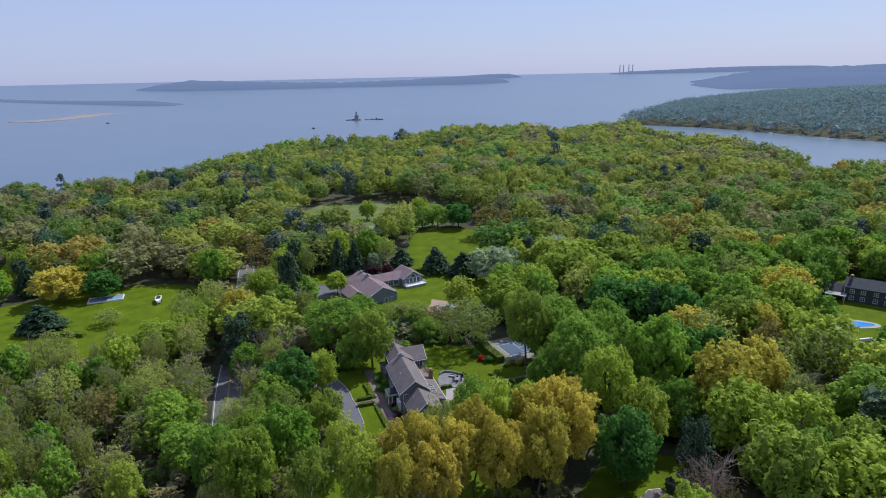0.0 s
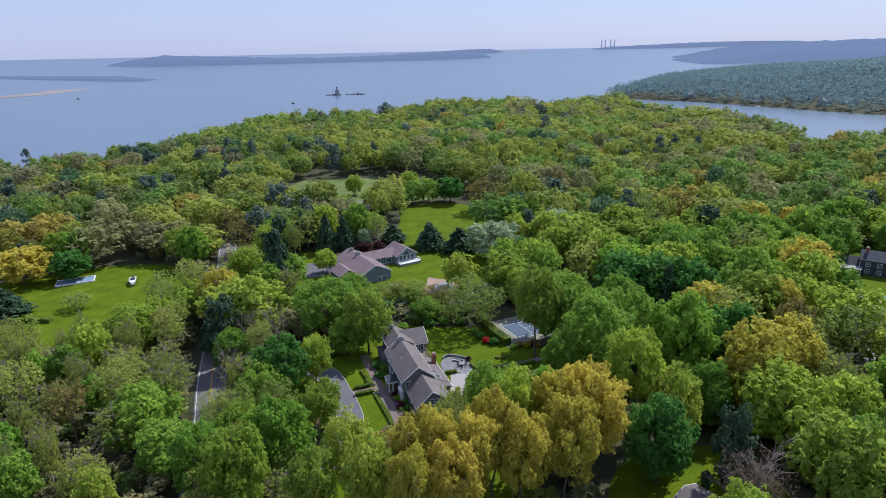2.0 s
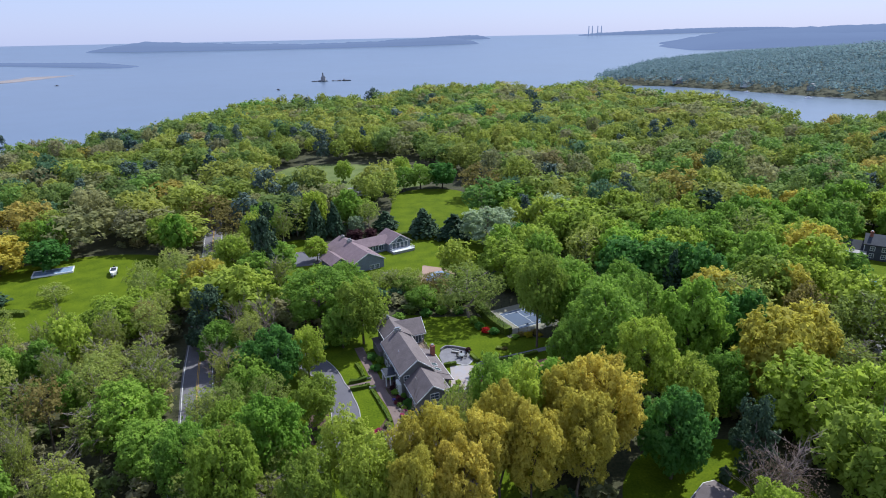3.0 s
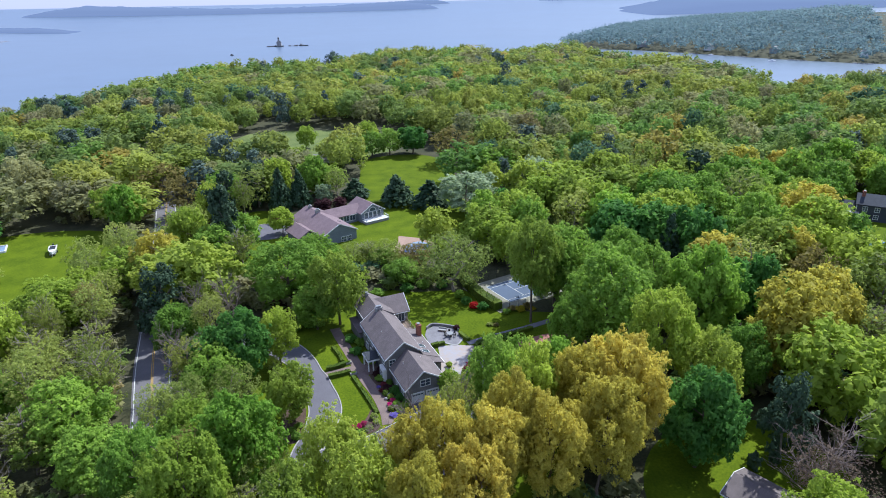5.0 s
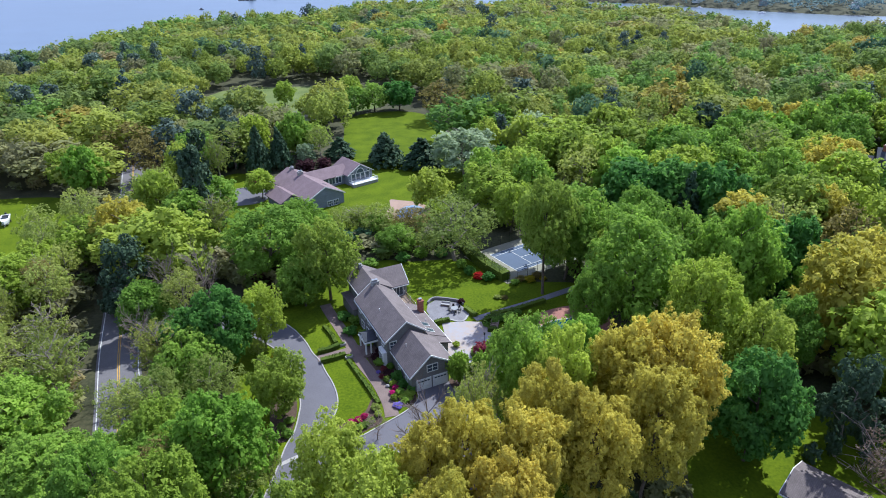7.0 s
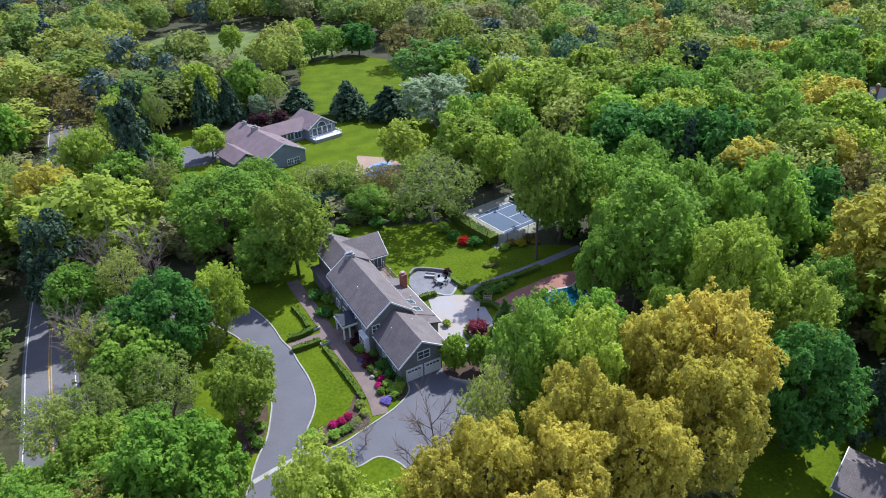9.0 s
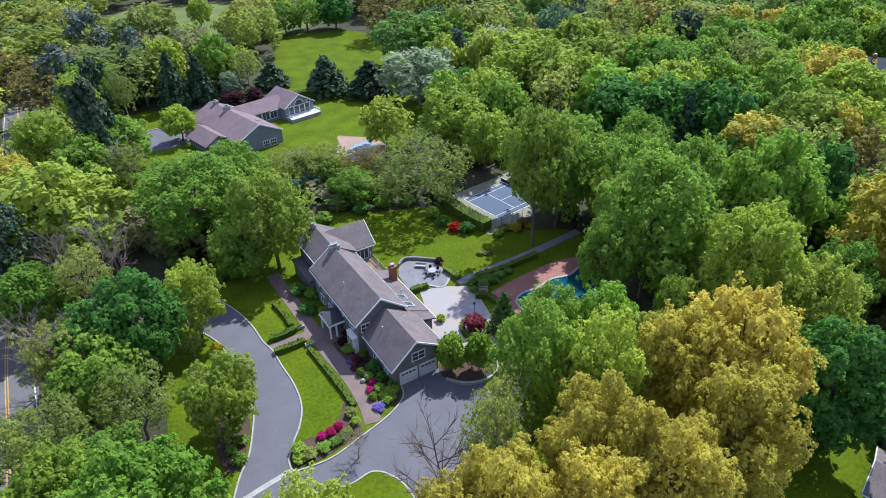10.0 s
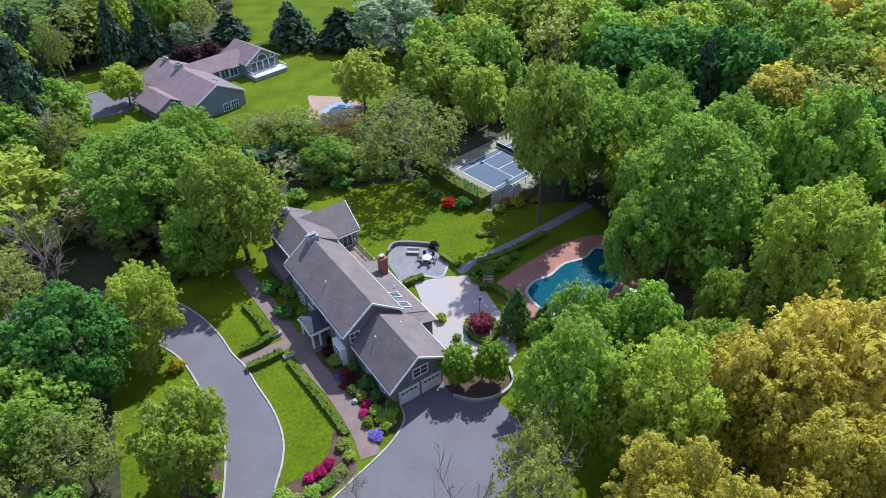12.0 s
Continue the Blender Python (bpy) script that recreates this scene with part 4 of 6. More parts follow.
done = set((round(float(x), 3), round(float(y), 3)) for x, y in near_trees)
left = [(x, y) for x, y in zip(gx[ok], gy[ok]) if (round(float(x), 3), round(float(y), 3)) not in done]
mx, my = scatter(rng, -420, 420, 258, 520, 14.0)
ok = free(mx, my) & in_view(mx, my)
mx, my = np.concatenate([mx[ok], [p[0] for p in left]]), np.concatenate([my[ok], [p[1] for p in left]])
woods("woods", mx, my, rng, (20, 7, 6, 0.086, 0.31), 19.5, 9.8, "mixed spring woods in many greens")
fx, fy = scatter(rng, -420, 560, 520, 1050, 17.0)
ok = free(fx, fy) & in_view(fx, fy, 15)
fx, fy = fx[ok], fy[ok]
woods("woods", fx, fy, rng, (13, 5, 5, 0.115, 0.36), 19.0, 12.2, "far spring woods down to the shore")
cx, cy = scatter(rng, 250, 1900, 600, 2300, 13.5)
ok = (edge_distance(cx, cy, CAPE) > 4) & in_view(cx, cy, 15) & (edge_distance(cx, cy, CAPE) < 420)
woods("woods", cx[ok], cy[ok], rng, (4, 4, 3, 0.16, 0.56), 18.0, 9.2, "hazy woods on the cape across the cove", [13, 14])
hx, hy = scatter(rng, 400, 2100, 700, 2350, 34)
far_in = edge_distance(hx, hy, CAPE)
hok = (far_in >= 400) & in_view(hx, hy, 15)
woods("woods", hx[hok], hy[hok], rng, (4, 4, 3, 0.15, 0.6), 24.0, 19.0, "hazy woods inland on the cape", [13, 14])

bx, by = scatter(rng, -170, 150, -110, 64, 13.0)
ok = free(bx, by) & ~in_view(bx, by)
woods("woods", bx[ok], by[ok], rng, (6, 6, 5, 0.14, 0.5), 14.0, 7.6, "spring woods on both sides of the road")

# undergrowth below the tall trees, off the lawns and paving
GARDEN = [YARD, [(-46, 86), (4, 96), (8, 136), (-20, 170), (-40, 150)], [(-68, 158), (-40, 158), (-40, 172), (-68, 172)], [(8, 170), (18, 164), (52, 180), (46, 200), (12, 192)],
          [(8, 136), (34, 138), (36, 168), (8, 158)], [(26, 92), (62, 92), (60, 124), (26, 124)]] + CLEAR[1:]
ux, uy = scatter(rng, -130, 130, 62, 262, 5.6)
ok = in_view(ux, uy) & (np.min([np.hypot(ux - p[0], uy - p[1]) for p in ROAD_LINE], axis=0) > 6.5)
for poly in GARDEN:
    ok &= edge_distance(ux, uy, poly) < -2.0
ux, uy = ux[ok], uy[ok]
west = ux < -52
woods("undergrowth", ux[~west], uy[~west], rng, (5, 8, 5, 0.20, 0.50), 4.6, 3.3, "shrubs and saplings below the tall trees", [0, 2, 5, 6, 8, 9])
woods("undergrowth", ux[west], uy[west], rng, (5, 7, 4, 0.18, 0.48), 5.2, 3.0, "brownish spring brush beside the road", [5, 7, 9, 9, 6])

# ---- buildings ----
def gable_roof(x0, x1, y0, y1, ze, zr, axis="y", over=0.4, thick=0.22, ridge=None, far_eave=None):
    """Two roof planes with thickness; the ridge runs along the axis."""
    bm = bmesh.new()
    if axis == "x":
        x0, x1, y0, y1 = y0, y1, x0, x1
    mid = (x0 + x1) / 2 if ridge is None else ridge
    for side, e, eave in ((-1, x0, ze), (1, x1, ze if far_eave is None else far_eave)):
        s = (zr - eave) / abs(mid - e)
        ex, ez = e + side * over, eave - s * over
        a, b = y0 - over, y1 + over
        pts = [(mid, a, zr), (ex, a, ez), (ex, b, ez), (mid, b, zr)]
        vs = []
        for dz in (0, thick):
            for p in pts:
                q = (p[0], p[1], p[2] + dz)
                vs.append(bm.verts.new((q[1], q[0], q[2]) if axis == "x" else q))
        for f in ((0, 1, 2, 3), (7, 6, 5, 4), (0, 4, 5, 1), (1, 5, 6, 2), (2, 6, 7, 3), (3, 7, 4, 0)):
            bm.faces.new([vs[i] for i in f])
    bmesh.ops.recalc_face_normals(bm, faces=bm.faces)
    return bm


def gable_walls(x0, x1, y0, y1, ze, zr, axis="y", ridge=None, z0=-0.4, far_eave=None):
    bm = bmesh.new()
    if axis == "x":
        x0, x1, y0, y1 = y0, y1, x0, x1
    mid = (x0 + x1) / 2 if ridge is None else ridge
    prof = [(x0, z0), (x1, z0), (x1, ze if far_eave is None else far_eave), (mid, zr), (x0, ze)]
    rows = [[bm.verts.new((y, x, z) if axis == "x" else (x, y, z)) for x, z in prof] for y in (y0, y1)]
    for k in range(5):
        bm.faces.new((rows[0][k], rows[0][(k + 1) % 5], rows[1][(k + 1) % 5], rows[1][k]))
    bm.faces.new(rows[0])
    bm.faces.new(rows[1])
    bmesh.ops.recalc_face_normals(bm, faces=bm.faces)
    return bm


def gutter(root, x, y0, y1, z, axis="y"):
    d = (x - 0.07, x + 0.07, y0, y1, z - 0.08, z + 0.10) if axis == "y" else (y0, y1, x - 0.07, x + 0.07, z - 0.08, z + 0.10)
    part("gutter", boxes(d), TRIM, root, "white gutter")


def rake(root, x0, x1, y, ze, zr, ridge=None, axis="y", over=0.45, far_eave=None):
    """White boards up a gable's two slopes."""
    mid = (x0 + x1) / 2 if ridge is None else ridge
    for e in (x0, x1):
        side = 1 if e > mid else -1
        eave = far_eave if side > 0 and far_eave is not None else ze
        s = (zr - eave) / abs(mid - e)
        bm = bmesh.new()
        a, b = Vector((mid, y, zr + 0.1)), Vector((e + side * over, y, eave - s * over + 0.1))
        vs = []
        for p in (a, b):
            for dy in (-0.05, 0.05):
                for dz in (-0.14, 0.16):
                    q = (p.x, p.y + dy, p.z + dz)
                    vs.append(bm.verts.new((q[1], q[0], q[2]) if axis == "x" else q))
        bmesh.ops.convex_hull(bm, input=bm.verts)
        part("bargeboard", bm, TRIM, root, "white bargeboard")


def window(root, centre, w, h, facing, bars=2, rows=2):
    """A window with its frame, glass and glazing bars; facing is degrees about z, 0 looks to -y."""
    m = Matrix.Translation(centre) @ Matrix.Rotation(radians(facing), 4, "Z")
    bm = bmesh.new()
    t = 0.11
    for d in ((-w / 2 - t, w / 2 + t, -0.09, 0.02, -h / 2 - t, -h / 2), (-w / 2 - t, w / 2 + t, -0.09, 0.02, h / 2, h / 2 + t), (-w / 2 - t, -w / 2, -0.09, 0.02, -h / 2, h / 2), (w / 2, w / 2 + t, -0.09, 0.02, -h / 2, h / 2)):
        box(bm, *d, m)
    ob = part("window", bm, TRIM, root, "white-framed window")
    part("pane", box(bmesh.new(), -w / 2, w / 2, -0.03, -0.01, -h / 2, h / 2, m), PANE, ob)
    for k in range(1, bars):
        x = -w / 2 + w * k / bars
        part("glazing_bar", box(bmesh.new(), x - 0.035, x + 0.035, -0.07, -0.03, -h / 2, h / 2, m), TRIM, ob)
    for k in range(1, rows):
        z = -h / 2 + h * k / rows
        part("glazing_bar", box(bmesh.new(), -w / 2, w / 2, -0.065, -0.03, z - 0.03, z + 0.03, m), TRIM, ob)
    return ob


def chimney(root, x, y, w, d, z0, z1, material=RED_BRICK, caps=1):
    ob = part("chimney", boxes((x - w / 2, x + w / 2, y - d / 2, y + d / 2, z0, z1 - 0.25), (x - w / 2 - 0.08, x + w / 2 + 0.08, y - d / 2 - 0.08, y + d / 2 + 0.08, z1 - 0.25, z1)), material, root)
    for k in range(caps):
        o = (k - (caps - 1) / 2) * 0.6
        part("chimney_cap", boxes((x - 0.22 + o, x + 0.22 + o, y - 0.22, y + 0.22, z1, z1 + 0.3), (x - 0.32 + o, x + 0.32 + o, y - 0.32, y + 0.32, z1 + 0.3, z1 + 0.36)), STEEL, ob, "pale metal chimney cap")


def pipe(root, x, y, z):
    bm = bmesh.new()
    tube(bm, (x, y, z - 0.3), (x, y, z + 0.45), 0.07, 0.07, 8)
    part("vent_pipe", bm, TRIM, root, "white vent pipe")


house = thing("house", pose(-9.0, 143.7, 0, 0, 0, 17.4), "long grey-shingled house with brown shingle roofs and garage", "house")
# main block, its lower-set north end, the east cross wing, the garage and the lean-to
part("main_wall", gable_walls(-3.8, 3.8, 0.2, 16.6, 5.6, 8.5), SIDING, house)
part("main_roof", gable_roof(-3.8, 3.8, 0.2, 16.6, 5.65, 8.55), SHINGLE, house)
part("north_wall", gable_walls(-2.7, 3.8, 16.6, 25.6, 6.2, 8.4, ridge=0.0), SIDING, house)
part("north_roof", gable_roof(-2.7, 3.8, 17.0, 25.4, 6.2, 8.45, ridge=0.0), SHINGLE, house)
part("low_wall", boxes((-4.4, -2.7, 17.2, 25.0, -0.3, 2.9)), SIDING, house)
part("low_roof", boxes((-4.7, -2.72, 17.0, 25.2, 2.9, 3.1)), SHINGLE, house)
part("wing_wall", gable_walls(2.0, 7.9, 18.8, 26.0, 5.3, 7.9, axis="x"), SIDING, house)
part("wing_roof", gable_roof(0.6, 7.9, 18.8, 26.0, 5.35, 7.95, axis="x"), SHINGLE, house)
part("garage_wall", gable_walls(-2.9, 4.1, -8.7, 0.2, 3.6, 6.7, ridge=0.6, far_eave=4.55), SIDING, house)
part("garage_roof", gable_roof(-2.9, 4.9, -8.7, -0.25, 3.65, 6.75, ridge=0.6, far_eave=4.1), SHINGLE, house)
part("lean_to_wall", boxes((3.82, 7.4, -1.8, 12.4, -0.3, 2.85)), SIDING, house)
bm = bmesh.new()
vs = [bm.verts.new(p) for p in ((3.84, -0.2, 4.75), (7.9, -0.2, 2.95), (7.9, 12.6, 2.95), (3.84, 12.6, 4.75), (3.84, -0.2, 4.95), (7.9, -0.2, 3.15), (7.9, 12.6, 3.15), (3.84, 12.6, 4.95))]
for f in ((3, 2, 1, 0), (4, 5, 6, 7), (0, 1, 5, 4), (1, 2, 6, 5), (2, 3, 7, 6), (3, 0, 4, 7)):
    bm.faces.new([vs[i] for i in f])
part("lean_to_roof", bm, SHINGLE, house)
bm = bmesh.new()
vs = [bm.verts.new(p) for p in ((4.0, -2.2, 4.0), (7.9, -2.2, 2.9), (7.9, -0.3, 2.9), (4.0, -0.3, 4.6), (4.0, -2.2, 4.2), (7.9, -2.2, 3.1), (7.9, -0.3, 3.1), (4.0, -0.3, 4.8))]
for f in ((3, 2, 1, 0), (4, 5, 6, 7), (0, 1, 5, 4), (1, 2, 6, 5), (2, 3, 7, 6), (3, 0, 4, 7)):
    bm.faces.new([vs[i] for i in f])
part("link_roof", bm, SHINGLE, house)
for y0 in (0.9, 3.2):
    m = Matrix.Translation((5.2, y0 + 0.6, 4.38)) @ Matrix.Rotation(radians(23.9), 4, "Y")
    sk = part("skylight", box(bmesh.new(), -0.95, 0.95, -0.6, 0.6, 0, 0.10, m), TRIM, house, "white-framed skylight")
    for k in range(3):
        part("pane", box(bmesh.new(), -0.85, 0.85, -0.52 + k * 0.36, -0.2 + k * 0.36, 0.09, 0.115, m), PANE, sk)
gutter(house, -4.28, -0.2, 17.0, 5.25)
gutter(house, 4.28, -0.2, 18.6, 5.25)
gutter(house, -3.15, 17.0, 25.8, 5.9)
gutter(house, -3.35, -9.1, 0.0, 3.25)
gutter(house, 5.36, -9.1, -2.2, 3.82)
gutter(house, 7.95, -2.2, 12.6, 2.98)
gutter(house, 18.38, 3.8, 8.3, 5.05, axis="x")
rake(house, -3.8, 3.8, -0.25, 5.65, 8.55)
rake(house, -2.9, 4.9, -9.15, 3.65, 6.75, ridge=0.6, far_eave=4.1)
rake(house, 18.8, 26.0, 8.35, 5.35, 7.95, axis="x")
rake(house, -3.8, 3.8, 17.05, 5.65, 8.55)
for x0 in (-1.95, 1.15):
    door = part("garage_door", boxes((x0, x0 + 2.55, -8.78, -8.70, 0.02, 2.14)), DOORWHITE, house, "white sectional garage door")
    for k in range(4):
        part("door_panel", boxes((x0 + 0.04, x0 + 2.51, -8.81, -8.78, 0.05 + k * 0.53, 0.51 + k * 0.53)), DOORWHITE, door)
    for d in ((x0 - 0.12, x0, -8.83, -8.70, 0, 2.3), (x0 + 2.55, x0 + 2.67, -8.83, -8.70, 0, 2.3), (x0, x0 + 2.55, -8.83, -8.70, 2.14, 2.3)):
        part("door_casing", boxes(d), TRIM, door)
    for k in range(4):
        part("pane", boxes((x0 + 0.18 + k * 0.58, x0 + 0.62 + k * 0.58, -8.825, -8.805, 1.70, 1.98)), PANE, door)
window(house, (1.0, -8.72, 4.1), 1.9, 1.3, 0, 2, 2)
window(house, (-2.6, 0.18, 4.4), 1.2, 1.3, 0, 2, 2)
for y, z in ((2.3, 4.2), (5.9, 4.3), (9.7, 4.3), (12.4, 4.3), (14.9, 4.3)):
    window(house, (-3.82, y, z), 1.1, 1.4, -90, 2, 2)
for y, z in ((2.0, 1.4), (10.5, 1.5), (13.5, 1.5)):
    window(house, (-3.82, y, z), 1.5, 1.5, -90, 2, 2)
for y in (-6.5, -3.2):
    window(house, (-2.92, y, 1.8), 0.9, 1.2, -90, 2, 2)
# bay window at the south-west corner
bm = bmesh.new()
for d in ((-4.5, -3.82, 0.5, 3.0, 0.0, 2.9),):
    box(bm, *d)
part("bay", bm, TRIM, house, "white bay window")
window(house, (-4.52, 1.75, 1.6), 1.6, 1.6, -90, 3, 2)
# entrance portico
portico = part("portico", boxes((-6.4, -3.82, 5.0, 8.6, 2.85, 3.15), (-6.5, -3.82, 4.9, 8.7, 2.68, 2.85)), TRIM, house, "white entrance portico")
part("portico_roof", gable_roof(-6.3, -3.84, 5.1, 8.5, 3.15, 4.0, axis="x", over=0.15, thick=0.12), SLATE, portico)
for y in (5.2, 8.4):
    for x in (-6.2, -5.2):
        bm = bmesh.new()
        tube(bm, (x, y, 0.1), (x, y, 2.75), 0.17, 0.14, 10)
        box(bm, x - 0.24, x + 0.24, y - 0.24, y + 0.24, 0.0, 0.2)
        part("column", bm, TRIM, portico)
part("step", boxes((-7.2, -3.82, 4.6, 9.0, -0.1, 0.16), (-6.8, -3.82, 4.9, 8.7, 0.16, 0.32)), BRICK_PAVE, portico)
part("front_door", boxes((-3.9, -3.80, 6.2, 7.4, 0.32, 2.5)), SIDING_DARK, house, "dark front door")
# deck over the lean-to's north end
part("deck", boxes((3.82, 7.4, 12.7, 18.6, 2.5, 2.75)), WOOD, house)
part("lower_wall", boxes((3.82, 7.3, 12.7, 18.6, -0.3, 2.5)), SIDING, house)
rail = part("railing", boxes((7.28, 7.36, 12.7, 18.6, 3.62, 3.72), (7.28, 7.36, 12.7, 18.6, 2.85, 2.92)), WOOD, house, "weathered wooden railing")
for k in range(24):
    part("baluster", boxes((7.3, 7.34, 12.8 + k * 0.25, 12.84 + k * 0.25, 2.75, 3.65)), WOOD, rail)
for y in (12.75, 15.6, 18.5):
    part("rail_post", boxes((7.26, 7.40, y - 0.07, y + 0.07, 2.7, 3.85)), TRIM, rail)
window(house, (7.92, 20.4, 3.9), 1.5, 1.9, 90, 2, 1)
window(house, (5.9, 18.78, 3.8), 2.2, 2.0, 0, 3, 1)
window(house, (7.92, 23.4, 3.9), 1.3, 1.5, 90, 2, 2)
chimney(house, 7.0, 9.6, 0.95, 1.1, 0.0, 6.2)
chimney(house, 0.0, 15.9, 1.5, 0.8, 7.6, 9.2, STONE, 2)
chimney(house, -0.2, 24.2, 0.7, 0.6, 7.6, 9.0, STONE, 1)
for x, y, z in ((-2.1, 8.0, 7.2), (-1.2, -2.6, 5.5), (2.6, -2.2, 5.4), (6.2, 5.4, 3.9)):
    pipe(house, x, y, z)

# the brown-roofed house
villa = thing("house", pose(-14.6, 245.0, 0, 0, 0, 30), "low blue-grey house with sprawling brown roofs and glazed gable", "house")
part("front_wall", gable_walls(-25.6, -13.4, -12.2, 12.2, 3.3, 6.3, z0=-0.6), SIDING_BLUE, villa)
part("front_roof", gable_roof(-25.6, -13.4, -12.2, 12.2, 3.35, 6.35), SHINGLE_TWO, villa)
part("wing_wall", gable_walls(-14, -3.6, 2.6, 9.6, 3.2, 5.4, axis="x"), SIDING_BLUE, villa)
part("wing_roof", gable_roof(-18.5, -3.0, 2.6, 9.6, 3.25, 5.45, axis="x"), SHINGLE_TWO, villa)
part("gable_wall", gable_walls(-4.6, 4.6, 0, 10.5, 3.5, 6.2), SIDING_BLUE, villa)
part("gable_roof", gable_roof(-4.6, 4.6, 0, 10.5, 3.55, 6.25, over=0.5), SHINGLE_TWO, villa)
part("garage_wall", gable_walls(-31, -25.6, -7, 3.5, 2.6, 4.3), SIDING_BLUE, villa)
part("garage_roof", gable_roof(-31.4, -24.5, -7, 3.5, 2.65, 4.5), SHINGLE_TWO, villa)
rake(villa, -25.6, -13.4, -12.65, 3.35, 6.35)
rake(villa, -4.6, 4.6, -0.55, 3.55, 6.25)
gutter(villa, -12.95, -12.6, 12.6, 3.15)
gutter(villa, -26.05, -12.6, 12.6, 3.15)
gutter(villa, 2.18, -8.0, -4.9, 3.05, axis="x")
# the arched light over the glazed doors
arc = [(1.3 * math.cos(q * math.pi / 12), 3.62 + 1.3 * math.sin(q * math.pi / 12)) for q in range(13)]
bm = bmesh.new()
rim = [[bm.verts.new((x * f, y, 3.62 + (z - 3.62) * f)) for f in (1.0, 1.12) for y in (-0.12, 0.0)] for x, z in arc]
for p, q in zip(rim, rim[1:]):
    for e0, e1 in ((0, 2), (2, 3), (3, 1), (1, 0)):
        bm.faces.new((p[e0], p[e1], q[e1], q[e0]))
bmesh.ops.recalc_face_normals(bm, faces=bm.faces)
fan = part("window", bm, TRIM, villa, "white arched window")
bm = bmesh.new()
front, rear = [bm.verts.new((x, -0.06, z)) for x, z in arc], [bm.verts.new((x, -0.02, z)) for x, z in arc]
bm.faces.new(front)
bm.faces.new(rear[::-1])
for q in range(13):
    bm.faces.new((front[q], front[(q + 1) % 13], rear[(q + 1) % 13], rear[q]))
bmesh.ops.recalc_face_normals(bm, faces=bm.faces)
part("pane", bm, PANE, fan)
for x in (-2.6, -0.9, 0.9, 2.6):
    window(villa, (x, -0.03, 2.3), 1.45, 2.1, 0, 1, 1)
for x in (-3.2, 3.2):
    window(villa, (x, -0.03, 3.9), 0.9, 0.7, 0, 1, 1)
for x in (-11.6, -9.2, -6.8):
    window(villa, (x, 2.57, 1.9), 2.0, 2.0, 0, 2, 1)
window(villa, (-13.0, 2.57, 2.4), 0.7, 0.8, 0, 1, 1)
for x in (-18.2, -16.2):
    window(villa, (x, -12.23, 0.9), 1.6, 1.6, 0, 3, 2)
for y in (-9.5, -6.5):
    window(villa, (-13.38, y, 1.8), 2.2, 1.5, 90, 3, 2)
m = Matrix.Translation((-16.8, -6.5, 4.98)) @ Matrix.Rotation(radians(26), 4, "Y")
sk = part("skylight", box(bmesh.new(), -0.6, 0.6, -0.45, 0.45, 0, 0.3, m), PANE, villa, "dark glass skylight")
chimney(villa, -19.6, 3.2, 1.6, 1.0, 5.2, 7.4, STONE, 2)
chimney(villa, -19.4, 9.6, 1.2, 0.8, 5.2, 7.2, STONE, 1)
part("terrace", boxes((-4.4, 4.8, -3.2, -0.02, 0.0, 0.9)), STONE, villa, "stone-faced terrace")
part("terrace_floor", boxes((-4.5, 4.9, -3.3, -0.02, 0.9, 1.02)), TRIM, villa, "white terrace floor")
tr = part("terrace_rail", boxes((-4.4, 4.8, -3.2, -3.1, 1.8, 1.9), (-4.4, -4.3, -3.1, -0.1, 1.8, 1.9), (4.7, 4.8, -3.1, -0.1, 1.8, 1.9)), TRIM, villa, "white terrace rail")
for k in range(21):
    part("baluster", boxes((-4.35 + k * 0.45, -4.31 + k * 0.45, -3.18, -3.12, 1.02, 1.8)), TRIM, tr)
for x in (-4.4, 4.66):
    for y in (-3.2, -1.6):
        part("rail_post", boxes((x - 0.03, x + 0.15, y - 0.03, y + 0.15, 1.02, 2.0)), TRIM, tr)

sheet("driveway", [(-66, 232), (-61, 238), (-55, 246), (-46, 246), (-43.5, 240), (-45, 233), (-52, 231)], 0.07, ASPHALT, "asphalt parking court beside the brown-roofed house", "driveway")
strip("driveway", [(-80, 236), (-74, 236), (-62, 235)], 4.2, -0.1, 0.068, ASPHALT, "asphalt drive to the brown-roofed house", "driveway")
strip("kerb", [(-61, 238), (-55, 246.3), (-46, 246.5)], 0.3, 0, 0.22, STONE, "low stone edge of the parking court", "kerb")
sheet("pool_terrace", [(-8.5, 214), (-6.6, 222), (-6.2, 227), (-3.5, 226), (2, 223), (5, 217), (2, 211), (-5, 210)], 0.07, PINK_PAVE, "pinkish paved pool terrace", "terrace")
tagged(part("pool", slab([p.xy for p in smooth_line([(-5.2, 213.5), (-3.6, 219), (0.5, 221), (3, 217.5), (1, 213), (-3, 211.6)], True, 4)], -0.1, 0.12), COVER), "pool under a pale blue-grey cover", "pool", kind="structure")

# the dark house across the woods
manor = thing("house", pose(160, 216, 0, 0, 0, -38), "dark two-storey house with slate-coloured roof", "house")
part("main_wall", gable_walls(-8, 8, -4.5, 4.5, 5.6, 8.2, axis="x"), SIDING_DARK, manor)
part("main_roof", gable_roof(-8, 8, -4.5, 4.5, 5.65, 8.25, axis="x"), SLATE, manor)
part("wing_wall", gable_walls(-15, -7.9, -3.6, 3.6, 3.0, 5.2, axis="x"), SIDING_DARK, manor)
part("wing_roof", gable_roof(-15, -7.9, -3.6, 3.6, 3.05, 5.25, axis="x"), SLATE, manor)
part("porch_roof", boxes((-14, -7, -8.2, -3.7, 2.7, 2.9)), STONE, manor)
